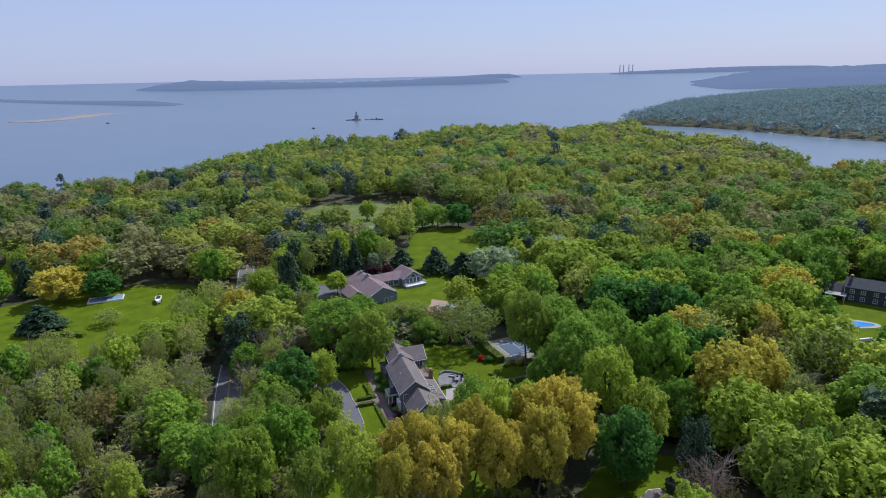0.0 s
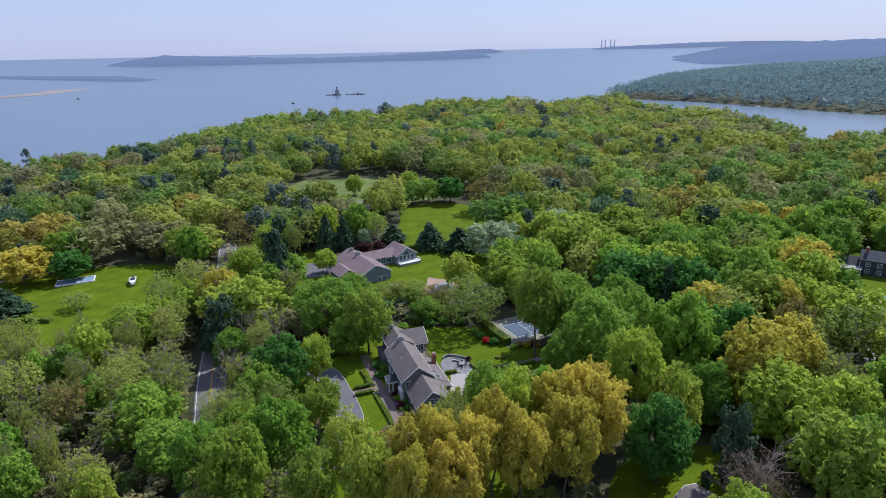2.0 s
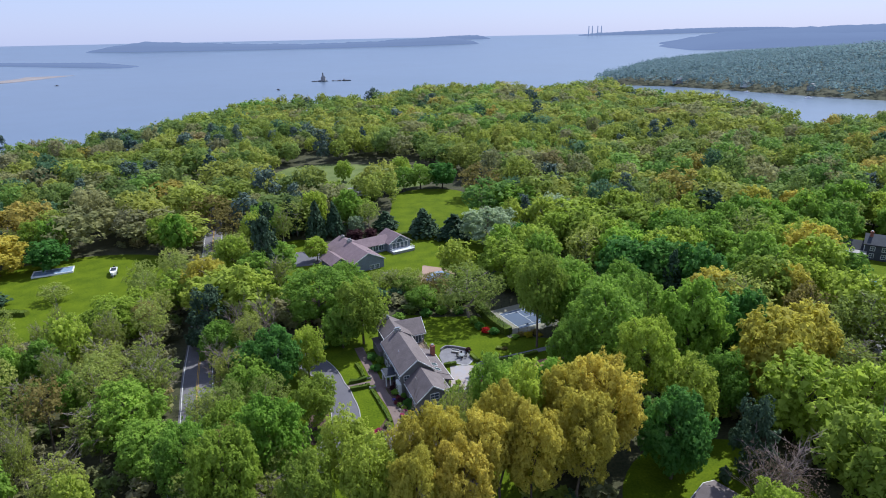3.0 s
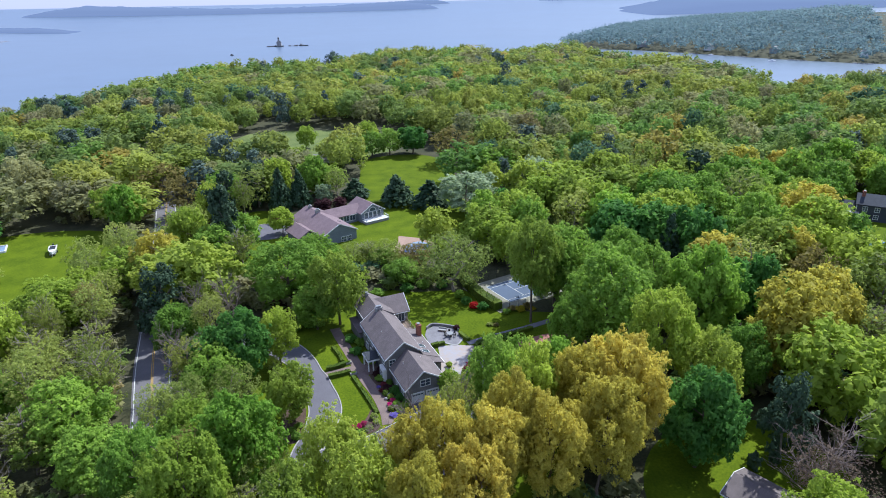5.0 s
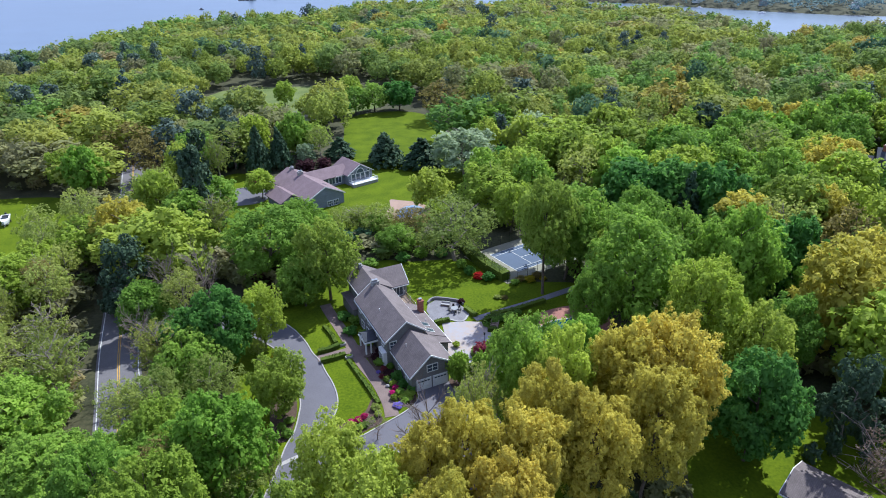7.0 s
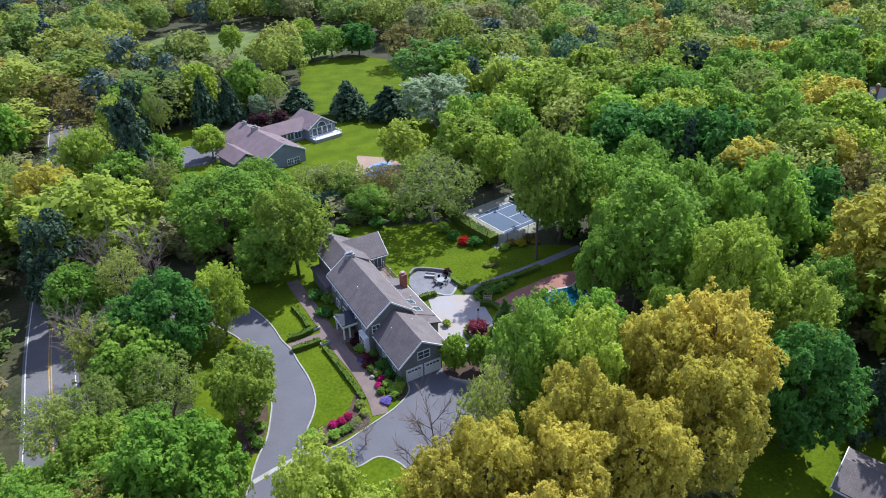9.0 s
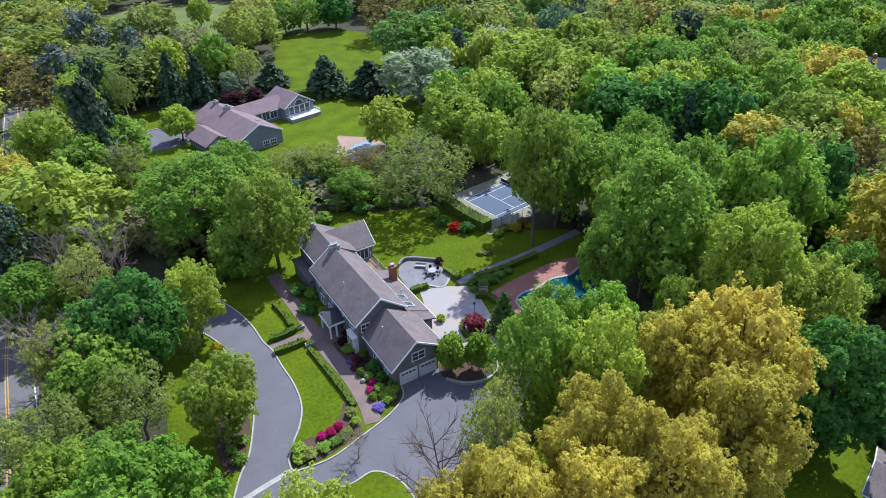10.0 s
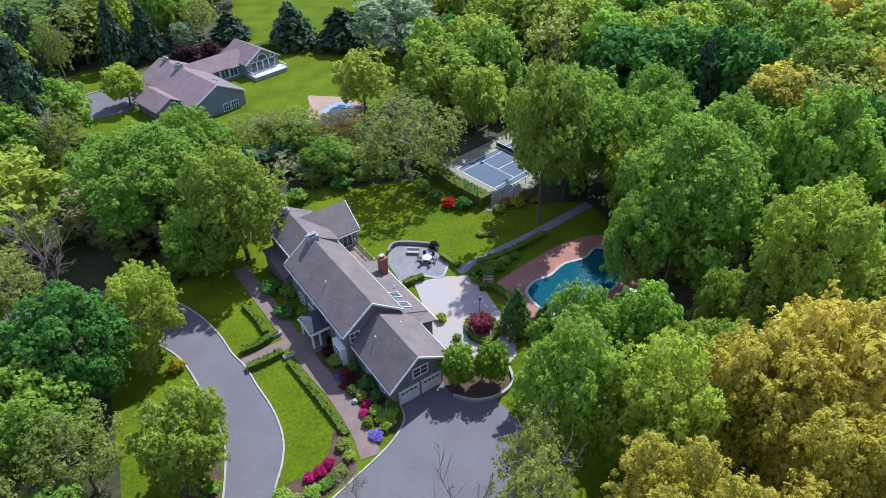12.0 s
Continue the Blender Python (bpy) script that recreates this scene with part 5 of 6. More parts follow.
for x in (-13.6, -7.4):
    part("porch_post", boxes((x - 0.1, x + 0.1, -8.0, -7.8, 0, 2.7)), TRIM, manor)
chimney(manor, -6.5, -1.0, 1.0, 1.0, 5.5, 9.4)
for x in (-5.5, -2, 2, 5.5):
    for z in (1.6, 4.2):
        window(manor, (x, -4.52, z), 1.3, 1.4, 0, 2, 2)
for z in (1.6, 4.2):
    window(manor, (8.02, 0, z), 1.5, 1.4, 90, 2, 2)
for x in (-8.0, 8.0):
    part("corner_board", boxes((x - 0.09, x + 0.09, -4.6, -4.42, 0, 5.6)), TRIM, manor, "white corner board")
sheet("pool_terrace", [(128, 195), (134, 199.5), (143, 198.5), (148.5, 194.5), (147, 191.5), (140, 191), (130, 191.5)], 0.08, CREAM, "pale paved pool surround", "terrace")
tagged(part("pool", slab([p.xy for p in smooth_line([(129.5, 195), (135, 198), (142, 197), (146.8, 194.6), (145.5, 192.6), (139, 192.4), (131, 192.8)], True, 4)], -0.1, 0.13), BLUEPOOL), "bright blue swimming pool", "pool", kind="structure")
strip("garden_wall", [(125, 178), (136, 181), (146, 180)], 0.5, 0, 1.1, TRIM, "white garden wall", "wall")
sheet("driveway", [(104, 146), (112, 152), (122, 158), (130, 172), (126, 176), (116, 164), (104, 154)], 0.06, STONE, "pale gravel drive", "driveway")

# shed at the lawn by the oaks
shed = thing("shed", pose(42.6, 101.7, 0, 0, 0, -56), "grey-roofed garden shed with white trim", "shed")
part("wall", gable_walls(-4.0, 4.0, -3.6, 3.6, 2.0, 3.35, axis="x"), SIDING, shed)
part("roof", gable_roof(-4.0, 4.0, -3.6, 3.6, 2.05, 3.4, axis="x"), SHINGLE, shed)
rake(shed, -3.6, 3.6, -4.45, 2.05, 3.4, axis="x")
gutter(shed, -4.05, -4.4, 4.4, 1.85, axis="x")
window(shed, (-4.02, 0, 1.3), 1.0, 1.0, -90, 2, 2)
part("door", boxes((-0.6, 0.6, -3.66, -3.60, 0, 1.85)), TRIM, shed)

# ---- tennis court ----
COURT = pose(28.55, 183.95, 0, 0, 0, 24.9)
court = tagged(new("tennis_court"), "blue tennis court with white lines", "tennis court")
court.matrix_basis = COURT
part("surround", boxes((-17.6, 17.6, -8.6, 8.6, -0.2, 0.06)), COURT_GREEN, court)
part("playing_surface", boxes((-11.9, 11.9, -5.5, 5.5, -0.1, 0.085)), COURT_BLUE, court)
for x0, x1, y0, y1 in ((-11.9, 11.9, -5.5, -5.38), (-11.9, 11.9, 5.38, 5.5), (-11.9, -11.75, -5.5, 5.5), (11.75, 11.9, -5.5, 5.5), (-11.9, 11.9, -4.17, -4.06), (-11.9, 11.9, 4.06, 4.17), (-6.45, -6.33, -4.1, 4.1), (6.33, 6.45, -4.1, 4.1), (-6.4, 6.4, -0.06, 0.06)):
    part("court_line", boxes((x0, x1, y0, y1, 0.0, 0.10)), WHITE_LINE, court, "white painted line")
net = part("net", boxes((-0.02, 0.02, -6.3, 6.3, 0.15, 1.0)), BLACKSEAT, court, "dark tennis net")
part("net_tape", boxes((-0.035, 0.035, -6.3, 6.3, 0.96, 1.06)), TRIM, net)
for y in (-6.4, 6.4):
    bm = bmesh.new()
    tube(bm, (0, y, 0), (0, y, 1.15), 0.05, 0.05, 8)
    part("net_post", bm, IRON, court)
fence = thing("fence", COURT, "tall chain-link fence round the tennis court", "fence")
for k in range(13):
    for y in (-8.7, 8.7):
        bm = bmesh.new()
        tube(bm, (-17.7 + k * 2.95, y, 0), (-17.7 + k * 2.95, y, 3.0), 0.045, 0.045, 6)
        part("post", bm, IRON, fence)
for k in range(1, 6):
    for x in (-17.7, 17.7):
        bm = bmesh.new()
        tube(bm, (x, -8.7 + k * 2.9, 0), (x, -8.7 + k * 2.9, 3.0), 0.045, 0.045, 6)
        part("post", bm, IRON, fence)
for a, b in (((-17.7, -8.7), (17.7, -8.7)), ((-17.7, 8.7), (17.7, 8.7)), ((-17.7, -8.7), (-17.7, 8.7)), ((17.7, -8.7), (17.7, 8.7))):
    for z in (0.1, 3.0):
        bm = bmesh.new()
        tube(bm, (*a, z), (*b, z), 0.025, 0.025, 4)
        part("rail", bm, IRON, fence)

# ---- patio, pool and garden walls ----
sheet("patio", [(-3.4, 160.5), (-2.8, 163), (-0.9, 164.6), (3.7, 162.6), (5.4, 158.2), (3.4, 155.2), (0.8, 156.4), (-2.6, 155.6)], 0.12, FLAG, "bluestone patio with outdoor furniture", "patio", smooth=False)
sheet("terrace", [(-0.9, 155.2), (3.4, 155.2), (7.3, 154.2), (8.3, 150.2), (8.6, 146), (9.3, 142), (7.6, 137.6), (6.0, 136.4), (2.6, 138.4), (-0.6, 139.4), (-1.8, 143.2), (-1.0, 149)], 0.10, CREAM, "cream paved terrace behind the house", "terrace", smooth=False)
strip("garden_path", [(6.0, 155.6), (14, 158.3), (22, 161), (33, 165.3)], 1.7, -0.1, 0.09, FLAG, "bluestone path along a clipped hedge", "path")
strip("garden_wall", [(-2.8, 163.2), (-0.9, 164.9), (3.9, 162.9), (4.6, 161.4)], 0.35, 0, 0.7, FLAG, "low stone wall round the patio", "wall")
strip("step", [(0.9, 156.3), (3.4, 155.2), (5.3, 158.0)], 0.35, 0, 0.17, STONE, "stone step at the patio's edge", "step")
sheet("pool_terrace", [(9.8, 150.4), (13, 152.6), (18.7, 155.0), (25, 157), (31, 156.5), (33, 151), (30, 142.6), (24, 140), (16, 139.8), (11, 145)], 0.09, POOL_BRICK, "red brick paving round the pool", "terrace")
POOL = [(13.6, 147.6), (15.6, 149.8), (18.5, 150.4), (21.6, 152.1), (25.2, 152.4), (28.2, 154), (30.4, 150.4), (26.4, 145.2), (22.5, 144.4), (19.5, 142.6), (15, 143)]
tagged(part("pool", slab([p.xy for p in smooth_line(POOL, True, 4)], -0.1, 0.10), POOLWATER), "free-form pool of deep teal water", "pool", kind="structure")
ring = smooth_line(POOL, True, 4)
tagged(part("coping", ribbon(ring + ring[:1], 0.4, 0.0, 0.15), KERB), "pale stone coping round the pool", "coping", kind="structure")

# ---- hedges, shrubs and beds ----
def shrub_mesh(seed, boughs, tufts, size, lobe, kind):
    v, q, f = crown(np.random.default_rng(seed), boughs, tufts, 6, size, lobe, "ball", 1.6)
    me = array_mesh("foliage", v, q, f)
    me.materials.append(LEAF[kind])
    return me


SHRUB = {}


def shrub(kind, x, y, r, h, name="shrub", label="rounded green garden shrub", z=0.05):
    """A low round bush with its foliage down to the ground."""
    v = int(abs(x * 31 + y * 17)) % 2
    if (kind, v) not in SHRUB:
        SHRUB[kind, v] = shrub_mesh(200 + v, 11, 12, 0.16, 0.48, kind)
    me = SHRUB[kind, v]
    root = thing(name, pose(x, y, z, 0, 0, (x * 47) % 360), label, "shrub", "garden shrubs")
    ob = new("foliage", me)
    ob.parent = root
    ob.matrix_basis = Matrix.Translation((0, 0, h * 0.48)) @ Matrix.Diagonal((r, r, h * 0.55, 1))
    bm = bmesh.new()
    tube(bm, (0, 0, -0.1), (0, 0, h * 0.5), 0.06, 0.03, 5)
    part("stem", bm, BARK, root)
    return root


def hedge(pts, width, height, label="clipped green hedge", kind="hedge", seed=1):
    """A clipped hedge: a solid heart with small leaf sprays all over its faces."""
    rng = np.random.default_rng(seed)
    line = smooth_line(pts, False, 5)
    bm = ribbon(line, width * 0.88, 0.0, height * 0.94)
    p = np.array([q[:] for q in line])
    seg = np.hypot(*(p[1:, :2] - p[:-1, :2]).T)
    n = int(seg.sum() * (width + 2 * height) * 16)
    i = rng.choice(len(seg), n, p=seg / seg.sum())
    t = rng.random(n)[:, None]
    c = p[i] * (1 - t) + p[i + 1] * t
    d = unit(p[i + 1] - p[i])
    s = np.stack([d[:, 1], -d[:, 0], np.zeros(n)], -1)
    u = rng.random(n) * (width + 2 * height)
    side = np.where(u < height, -1.0, np.where(u < height + width, 0, 1.0))
    off = np.where(side == 0, (u - height) - width / 2, side * width / 2)
    z = np.where(side < 0, u, np.where(side == 0, height, u - height - width))
    c = c + s * off[:, None] + rng.normal(0, 0.05, (n, 3))
    c[:, 2] = z + rng.normal(0, 0.06, n)
    nrm = unit(s * side[:, None] + np.array([0, 0, 1.0]) * (side == 0)[:, None] + rng.normal(0, 0.5, (n, 3)))
    a = unit(np.cross(nrm, rng.normal(size=(n, 3))))
    b = np.cross(nrm, a)
    g = (0.14 * (0.6 + 0.8 * rng.random(n)))[:, None]
    quad = np.stack([c - a * g, c - b * g * 0.7, c + a * g, c + b * g * 0.7], 1).reshape(-1, 3)
    root = thing("hedge", Matrix(), label, "hedge", "clipped hedges")
    part("heart", bm, LEAF[kind], root)
    me = array_mesh("foliage", quad, np.arange(n * 4).reshape(-1, 4))
    me.materials.append(LEAF[kind])
    ob = new("foliage", me)
    ob.parent = root
    return root


hedge([(-25.5, 149.1), (-23.4, 149.6), (-21.6, 150.6)], 1.0, 0.9, "clipped box hedge beside the path", seed=2)
hedge([(-24.9, 146.1), (-22.6, 146.6), (-20.4, 147.4)], 1.0, 0.9, "clipped box hedge beside the path", seed=3)
hedge([(-19.9, 145.6), (-18.3, 141.5), (-16.4, 136.5), (-15.0, 132.6)], 0.7, 0.6, "long low box hedge along the brick path", seed=4)
hedge([(-22.2, 151.6), (-23.0, 154.5), (-24.6, 158.0)], 0.8, 0.7, "low box hedge along the brick path", seed=5)
hedge([(-2.4, 155.0), (-0.8, 155.4), (0.7, 155.7)], 0.9, 1.0, "clipped yew hedge at the patio", seed=6)
hedge([(10.0, 189.0), (11.3, 182.5), (13.2, 176.5), (16.2, 170.4)], 2.6, 2.3, "tall thick hedge beside the tennis court", seed=7)
hedge([(7.6, 150.8), (9.4, 150.2), (10.6, 147.8), (10.9, 145.4)], 1.0, 1.0, "clipped hedge between terrace and pool", seed=8)
hedge([(4.8, 159.8), (5.7, 157.6), (6.4, 156.4)], 0.9, 0.9, "clipped hedge round the patio's corner", seed=9)
hedge([(7.4, 153.4), (8.6, 154.4), (11.4, 155.4)], 1.1, 1.0, "clipped hedge by the garden steps", seed=10)
hedge([(9.5, 156.2), (14.5, 157.0), (22, 159.6)], 1.0, 0.9, "low dark hedge beside the bluestone path", seed=11)
hedge([(3.2, 142.2), (4.4, 140.9), (6.3, 141.4), (7.0, 143.2), (6.2, 145.0), (4.2, 145.2), (3.2, 143.8), (3.2, 142.2)], 0.7, 0.8, "round box hedge ring under the red maple", seed=12)
hedge([(-19, 259), (-12, 260.5), (-6, 259)], 2.0, 2.4, "long clipped hedge behind the brown-roofed house", seed=13)
hedge([(-44, 322), (-36, 326), (-28, 324)], 2.0, 2.2, "clipped hedge round a far garden", seed=14)
hedge([(-146, 196.5), (-137, 198), (-128, 197)], 2.2, 1.4, "low shrub row on the open lawn", seed=15)

red_maple = shrub("red", 5.0, 143.1, 1.9, 2.9, "japanese_maple", "small Japanese maple with dark red leaves")
for row in (("pink", -19.7, 128.6, 0.75, 0.8), ("pink", -18.6, 128.9, 0.8, 0.85), ("pink", -17.5, 129.6, 0.7, 0.8)):
    shrub(*row, "azalea", "azalea covered in magenta blossom")
for row in (("violet", -11.9, 131.5, 0.95, 0.55), ("violet", -14.6, 141.2, 0.5, 0.4)):
    shrub(*row, "flower_clump", "low mound of violet-blue flowers")
for row in (("scarlet", 10.2, 172.4, 1.5, 1.6),):
    shrub(*row, "azalea", "azalea covered in scarlet blossom")
for row in (("plum", -14.9, 145.6, 1.0, 1.0), ("plum", -12.9, 140.0, 1.1, 1.3), ("red", -13.5, 141.6, 0.7, 0.9), ("pink", -11.9, 136.0, 0.75, 0.8), ("plum", -38.4, 176.5, 3.0, 4.0), ("plum", 33, 170, 2.4, 3.4), ("red", -49.5, 247.5, 2.2, 2.6), ("plum", -33, 260, 3.8, 4.6), ("plum", -27, 262, 3.2, 4.2), ("plum", 4.3, 162.2, 0.9, 1.2)):
    shrub(*row, "barberry", "barberry bush with dark red-purple leaves")
for row in (("green", -14.2, 143.6, 1.1, 1.2), ("hedge", -13.2, 138.4, 0.9, 1.0), ("dark", -11.4, 138.6, 1.2, 1.8), ("green", -11.2, 134.4, 1.0, 1.2), ("lime", -9.8, 133.2, 1.1, 1.5), ("hedge", -12.4, 133.4, 0.8, 0.9), ("dark", -19.4, 154.6, 1.6, 1.7), ("forest", -18.3, 158.4, 1.5, 1.8), ("dark", -20.6, 160.2, 1.6, 2.0),
            ("forest", -16.8, 153.6, 1.1, 1.3), ("green", -22.6, 127.2, 1.2, 1.3), ("olive", -21.4, 126.2, 1.1, 1.1), ("green", -19.6, 126.8, 1.0, 0.9), ("hedge", -17.4, 127.6, 0.9, 0.8), ("olive", -15.6, 131.4, 0.9, 1.0), ("lime", -15.2, 129.8, 0.8, 0.9), ("green", 7.8, 152.6, 0.9, 0.9), ("green", 9.8, 153.6, 1.3, 1.2), ("forest", 11.6, 154.2, 1.4, 1.3), ("green", 13.4, 155.4, 1.1, 1.0),
            ("lime", 0.6, 146.6, 0.8, 1.2), ("olive", 12.6, 163.0, 1.0, 0.7), ("rust", 14.0, 162.6, 0.9, 0.6), ("dark", 8.6, 175.0, 1.6, 2.0), ("dark", 12.2, 171.2, 1.6, 2.0), ("forest", 7.4, 178.6, 1.6, 2.2), ("green", 17.8, 168.4, 1.2, 1.2), ("yellow", 21.5, 169.2, 1.5, 1.2), ("rust", 19.4, 169.8, 1.3, 1.1), ("rust", 23.6, 170.6, 1.4, 1.3), ("yellow", 24.6, 169.2, 1.0, 0.8),
            ("dark", -6, 184.6, 2.0, 2.4), ("forest", -1.5, 186.0, 2.2, 2.6), ("dark", 3.4, 185.4, 2.0, 2.4), ("olive", -10.5, 186.8, 2.1, 2.6), ("forest", -14, 182.6, 2.0, 2.4), ("dark", -30.5, 168.6, 1.8, 1.8), ("dark", -34, 167.4, 1.8, 1.9), ("green", -29.4, 130.6, 0.9, 1.0), ("forest", -29.6, 127.6, 1.1, 1.2), ("dark", -30.4, 137.0, 1.2, 1.3)):
    shrub(*row)
for row in (("plum", -14.2, 147.4, 0.8, 0.9), ("green", -15.8, 150.0, 0.9, 1.0), ("red", -13.9, 139.6, 0.7, 0.7), ("forest", -12.4, 142.0, 0.9, 1.1), ("lime", -12.3, 137.2, 0.8, 0.9), ("dark", -10.6, 136.4, 1.0, 1.5), ("pink", -12.6, 134.9, 0.6, 0.7), ("green", -10.4, 132.4, 1.0, 1.1),
            ("lime", -11.0, 133.4, 0.7, 0.8), ("dark", -9.2, 134.8, 0.9, 1.4), ("olive", -16.4, 128.4, 0.8, 0.7), ("green", -18.2, 127.2, 0.8, 0.8), ("lime", -22.6, 125.8, 0.9, 0.9), ("olive", -30.2, 134.6, 0.8, 0.8), ("forest", -30.6, 129.4, 0.9, 1.0), ("green", 8.9, 155.2, 0.9, 0.9), ("forest", 15.2, 156.0, 1.0, 1.0), ("olive", 1.4, 142.6, 0.7, 0.9)):
    shrub(*row, label="leafy garden shrub in a mulched bed")
shrub("yellow", -33.2, 148.9, 1.1, 1.5, "forsythia", "bright yellow shrub beside the drive")
for x, y in ((-21.0, 150.9), (-19.7, 146.6)):
    planter = thing("planter", pose(x, y, 0.08, 0, 0, 17), "white box planter with small plants", "planter", "planters")
    part("box", boxes((-0.75, 0.75, -0.3, 0.3, 0, 0.45)), STONE, planter)
    ob = new("plants", shrub_mesh(77, 8, 8, 0.26, 0.5, "green"))
    ob.parent = planter
    ob.matrix_basis = Matrix.Translation((0, 0, 0.5)) @ Matrix.Diagonal((0.65, 0.28, 0.3, 1))

# garden boulders at the bed
for x, y, s in ((-12.6, 138.2, 0.5), (-13.2, 136.9, 0.38)):
    bm = bmesh.new()
    bmesh.ops.create_icosphere(bm, subdivisions=2, radius=s)
    for v in bm.verts:
        v.co *= 1 + 0.25 * noise.noise(v.co * 3 / s)
        v.co.z *= 0.7
    ob = tagged(part("boulder", bm, STONE), "pale rounded garden boulder beside the path", "boulder")
    ob.matrix_basis = pose(x, y, 0.08 + s * 0.5)


def patio_chair(m, label="dark metal patio chair"):
    c = thing("patio_chair", m, label, "chair", "chairs round the patio table")
    part("seat", boxes((-0.24, 0.24, -0.24, 0.24, 0.42, 0.47)), IRON, c)
    part("backrest", boxes((-0.24, 0.24, 0.21, 0.25, 0.47, 0.95)), IRON, c)
    for x in (-0.22, 0.19):
        for y in (-0.22, 0.19):
            part("leg", boxes((x, x + 0.035, y, y + 0.035, 0, 0.42)), IRON, c)
    return c


table = thing("patio_table", pose(2.4, 159.4, 0.12), "round glass patio table on the bluestone", "table")
bm = bmesh.new()
bmesh.ops.create_cone(bm, segments=24, radius1=0.75, radius2=0.75, depth=0.03, cap_ends=True, matrix=Matrix.Translation((0, 0, 0.73)))
part("tabletop", bm, STEEL, table)
for k in range(4):
    bm = bmesh.new()
    a = k * math.pi / 2 + 0.4
    tube(bm, (0.5 * math.cos(a), 0.5 * math.sin(a), 0), (0.35 * math.cos(a), 0.35 * math.sin(a), 0.72), 0.025, 0.025, 6)
    part("leg", bm, IRON, table)
first = patio_chair(pose(2.4, 160.6, 0.12))
for k in (1, 2, 3, 4, 5):
    a = k * math.pi / 3
    copy_thing(first, pose(2.4 - 1.2 * math.sin(a), 159.4 + 1.2 * math.cos(a), 0.12, 0, 0, math.degrees(a)))
bench = thing("outdoor_sofa", pose(0.9, 161.9, 0.12, 0, 0, -22), "pale cushioned outdoor sofa on the patio", "sofa")
part("base", boxes((-0.95, 0.95, -0.4, 0.4, 0.05, 0.3)), WOOD, bench)
part("cushion", boxes((-0.92, 0.92, -0.38, 0.3, 0.3, 0.46)), CLOTH, bench)
part("backrest", boxes((-0.95, 0.95, 0.28, 0.42, 0.3, 0.8)), CLOTH, bench)
for x, y in ((6.0, 146.5), (3.1, 136.4)):
    lamp = thing("garden_lamp", pose(x, y, 0.1), "slender garden lamp post on the terrace", "lamp", "garden lamps")
    bm = bmesh.new()
    tube(bm, (0, 0, 0), (0, 0, 2.2), 0.05, 0.04, 8)
    part("post", bm, IRON, lamp)
    part("lantern", boxes((-0.14, 0.14, -0.14, 0.14, 2.2, 2.6), (-0.18, 0.18, -0.18, 0.18, 2.6, 2.66)), IRON, lamp)
stairs = thing("garden_stairs", pose(9.2, 151.6, 0, 0, 0, -20), "wooden garden stairs with a rail down to the pool", "stairs")
for k in range(5):
    part("step", boxes((-0.7, 0.7, -1.4 + k * 0.55, -0.9 + k * 0.55, 0.02, 0.15 + k * 0.13)), WOOD, stairs)
for x in (-0.75, 0.70):
    part("rail", boxes((x, x + 0.06, -1.4, 1.4, 1.25, 1.33)), WOOD, stairs)
    for y in (-1.35, 0, 1.3):
        part("post", boxes((x, x + 0.06, y - 0.04, y + 0.04, 0, 1.3)), WOOD, stairs)


def pool_chair(x, y, a):
    c = thing("sun_lounger", pose(x, y, 0.1, 0, 0, a), "white sun lounger on the brick paving", "lounger", "pool loungers")
    part("frame", boxes((-0.32, 0.32, -0.9, 0.9, 0.24, 0.30)), WHITEPAINT, c)
    m = Matrix.Translation((0, 0.35, 0.3)) @ Matrix.Rotation(radians(35), 4, "X")
    part("backrest", box(bmesh.new(), -0.32, 0.32, 0, 0.75, 0, 0.05, m), WHITEPAINT, c)
    for lx in (-0.3, 0.24):
        for ly in (-0.85, 0.8):
            part("leg", boxes((lx, lx + 0.05, ly, ly + 0.05, 0, 0.24)), WHITEPAINT, c)


pool_chair(27.6, 143.6, 40)
diving = thing("pool_ladder", pose(29.6, 152.6, 0.1, 0, 0, -50), "bright metal pool ladder", "ladder")
for x in (-0.25, 0.25):
    bm = bmesh.new()
    tube(bm, (x, 0, 0), (x, 0, 0.7), 0.03, 0.03, 6)
    tube(bm, (x, 0, 0.7), (x, -0.5, 0.6), 0.03, 0.03, 6)
    part("rail", bm, STEEL, diving)

# ---- boat, covered pool and far garden things on the western lawn ----
boat = thing("motorboat", pose(-116.8, 230.0, 0.0, 0, 0, 200), "white motorboat on a trailer on the lawn", "boat")
bm = bmesh.new()
prof = [(-3.2, 1.15), (-1.0, 1.25), (1.2, 1.1), (2.6, 0.65), (3.4, 0.05)]
rows = []
for y, w in prof:
    rows.append([bm.verts.new((sx * w * f, y, z)) for sx, f, z in ((-1, 1, 1.75), (-1, 0.8, 0.9), (1, 0.8, 0.9), (1, 1, 1.75))])
for a, b in zip(rows, rows[1:]):
    for k in range(4):
        bm.faces.new((a[k], a[(k + 1) % 4], b[(k + 1) % 4], b[k]))
bm.faces.new(rows[0])
bm.faces.new(rows[-1][::-1])
bmesh.ops.recalc_face_normals(bm, faces=bm.faces)
part("hull", bm, WHITEPAINT, boat)
part("cockpit", boxes((-0.85, 0.85, -2.6, 0.6, 1.72, 1.80)), BLACKSEAT, boat, "dark open cockpit")
part("windscreen", boxes((-0.9, 0.9, 0.6, 0.68, 1.75, 2.2)), PANE, boat)
part("outboard", boxes((-0.25, 0.25, -3.7, -3.2, 0.9, 2.2)), BLACKSEAT, boat, "black outboard motor")
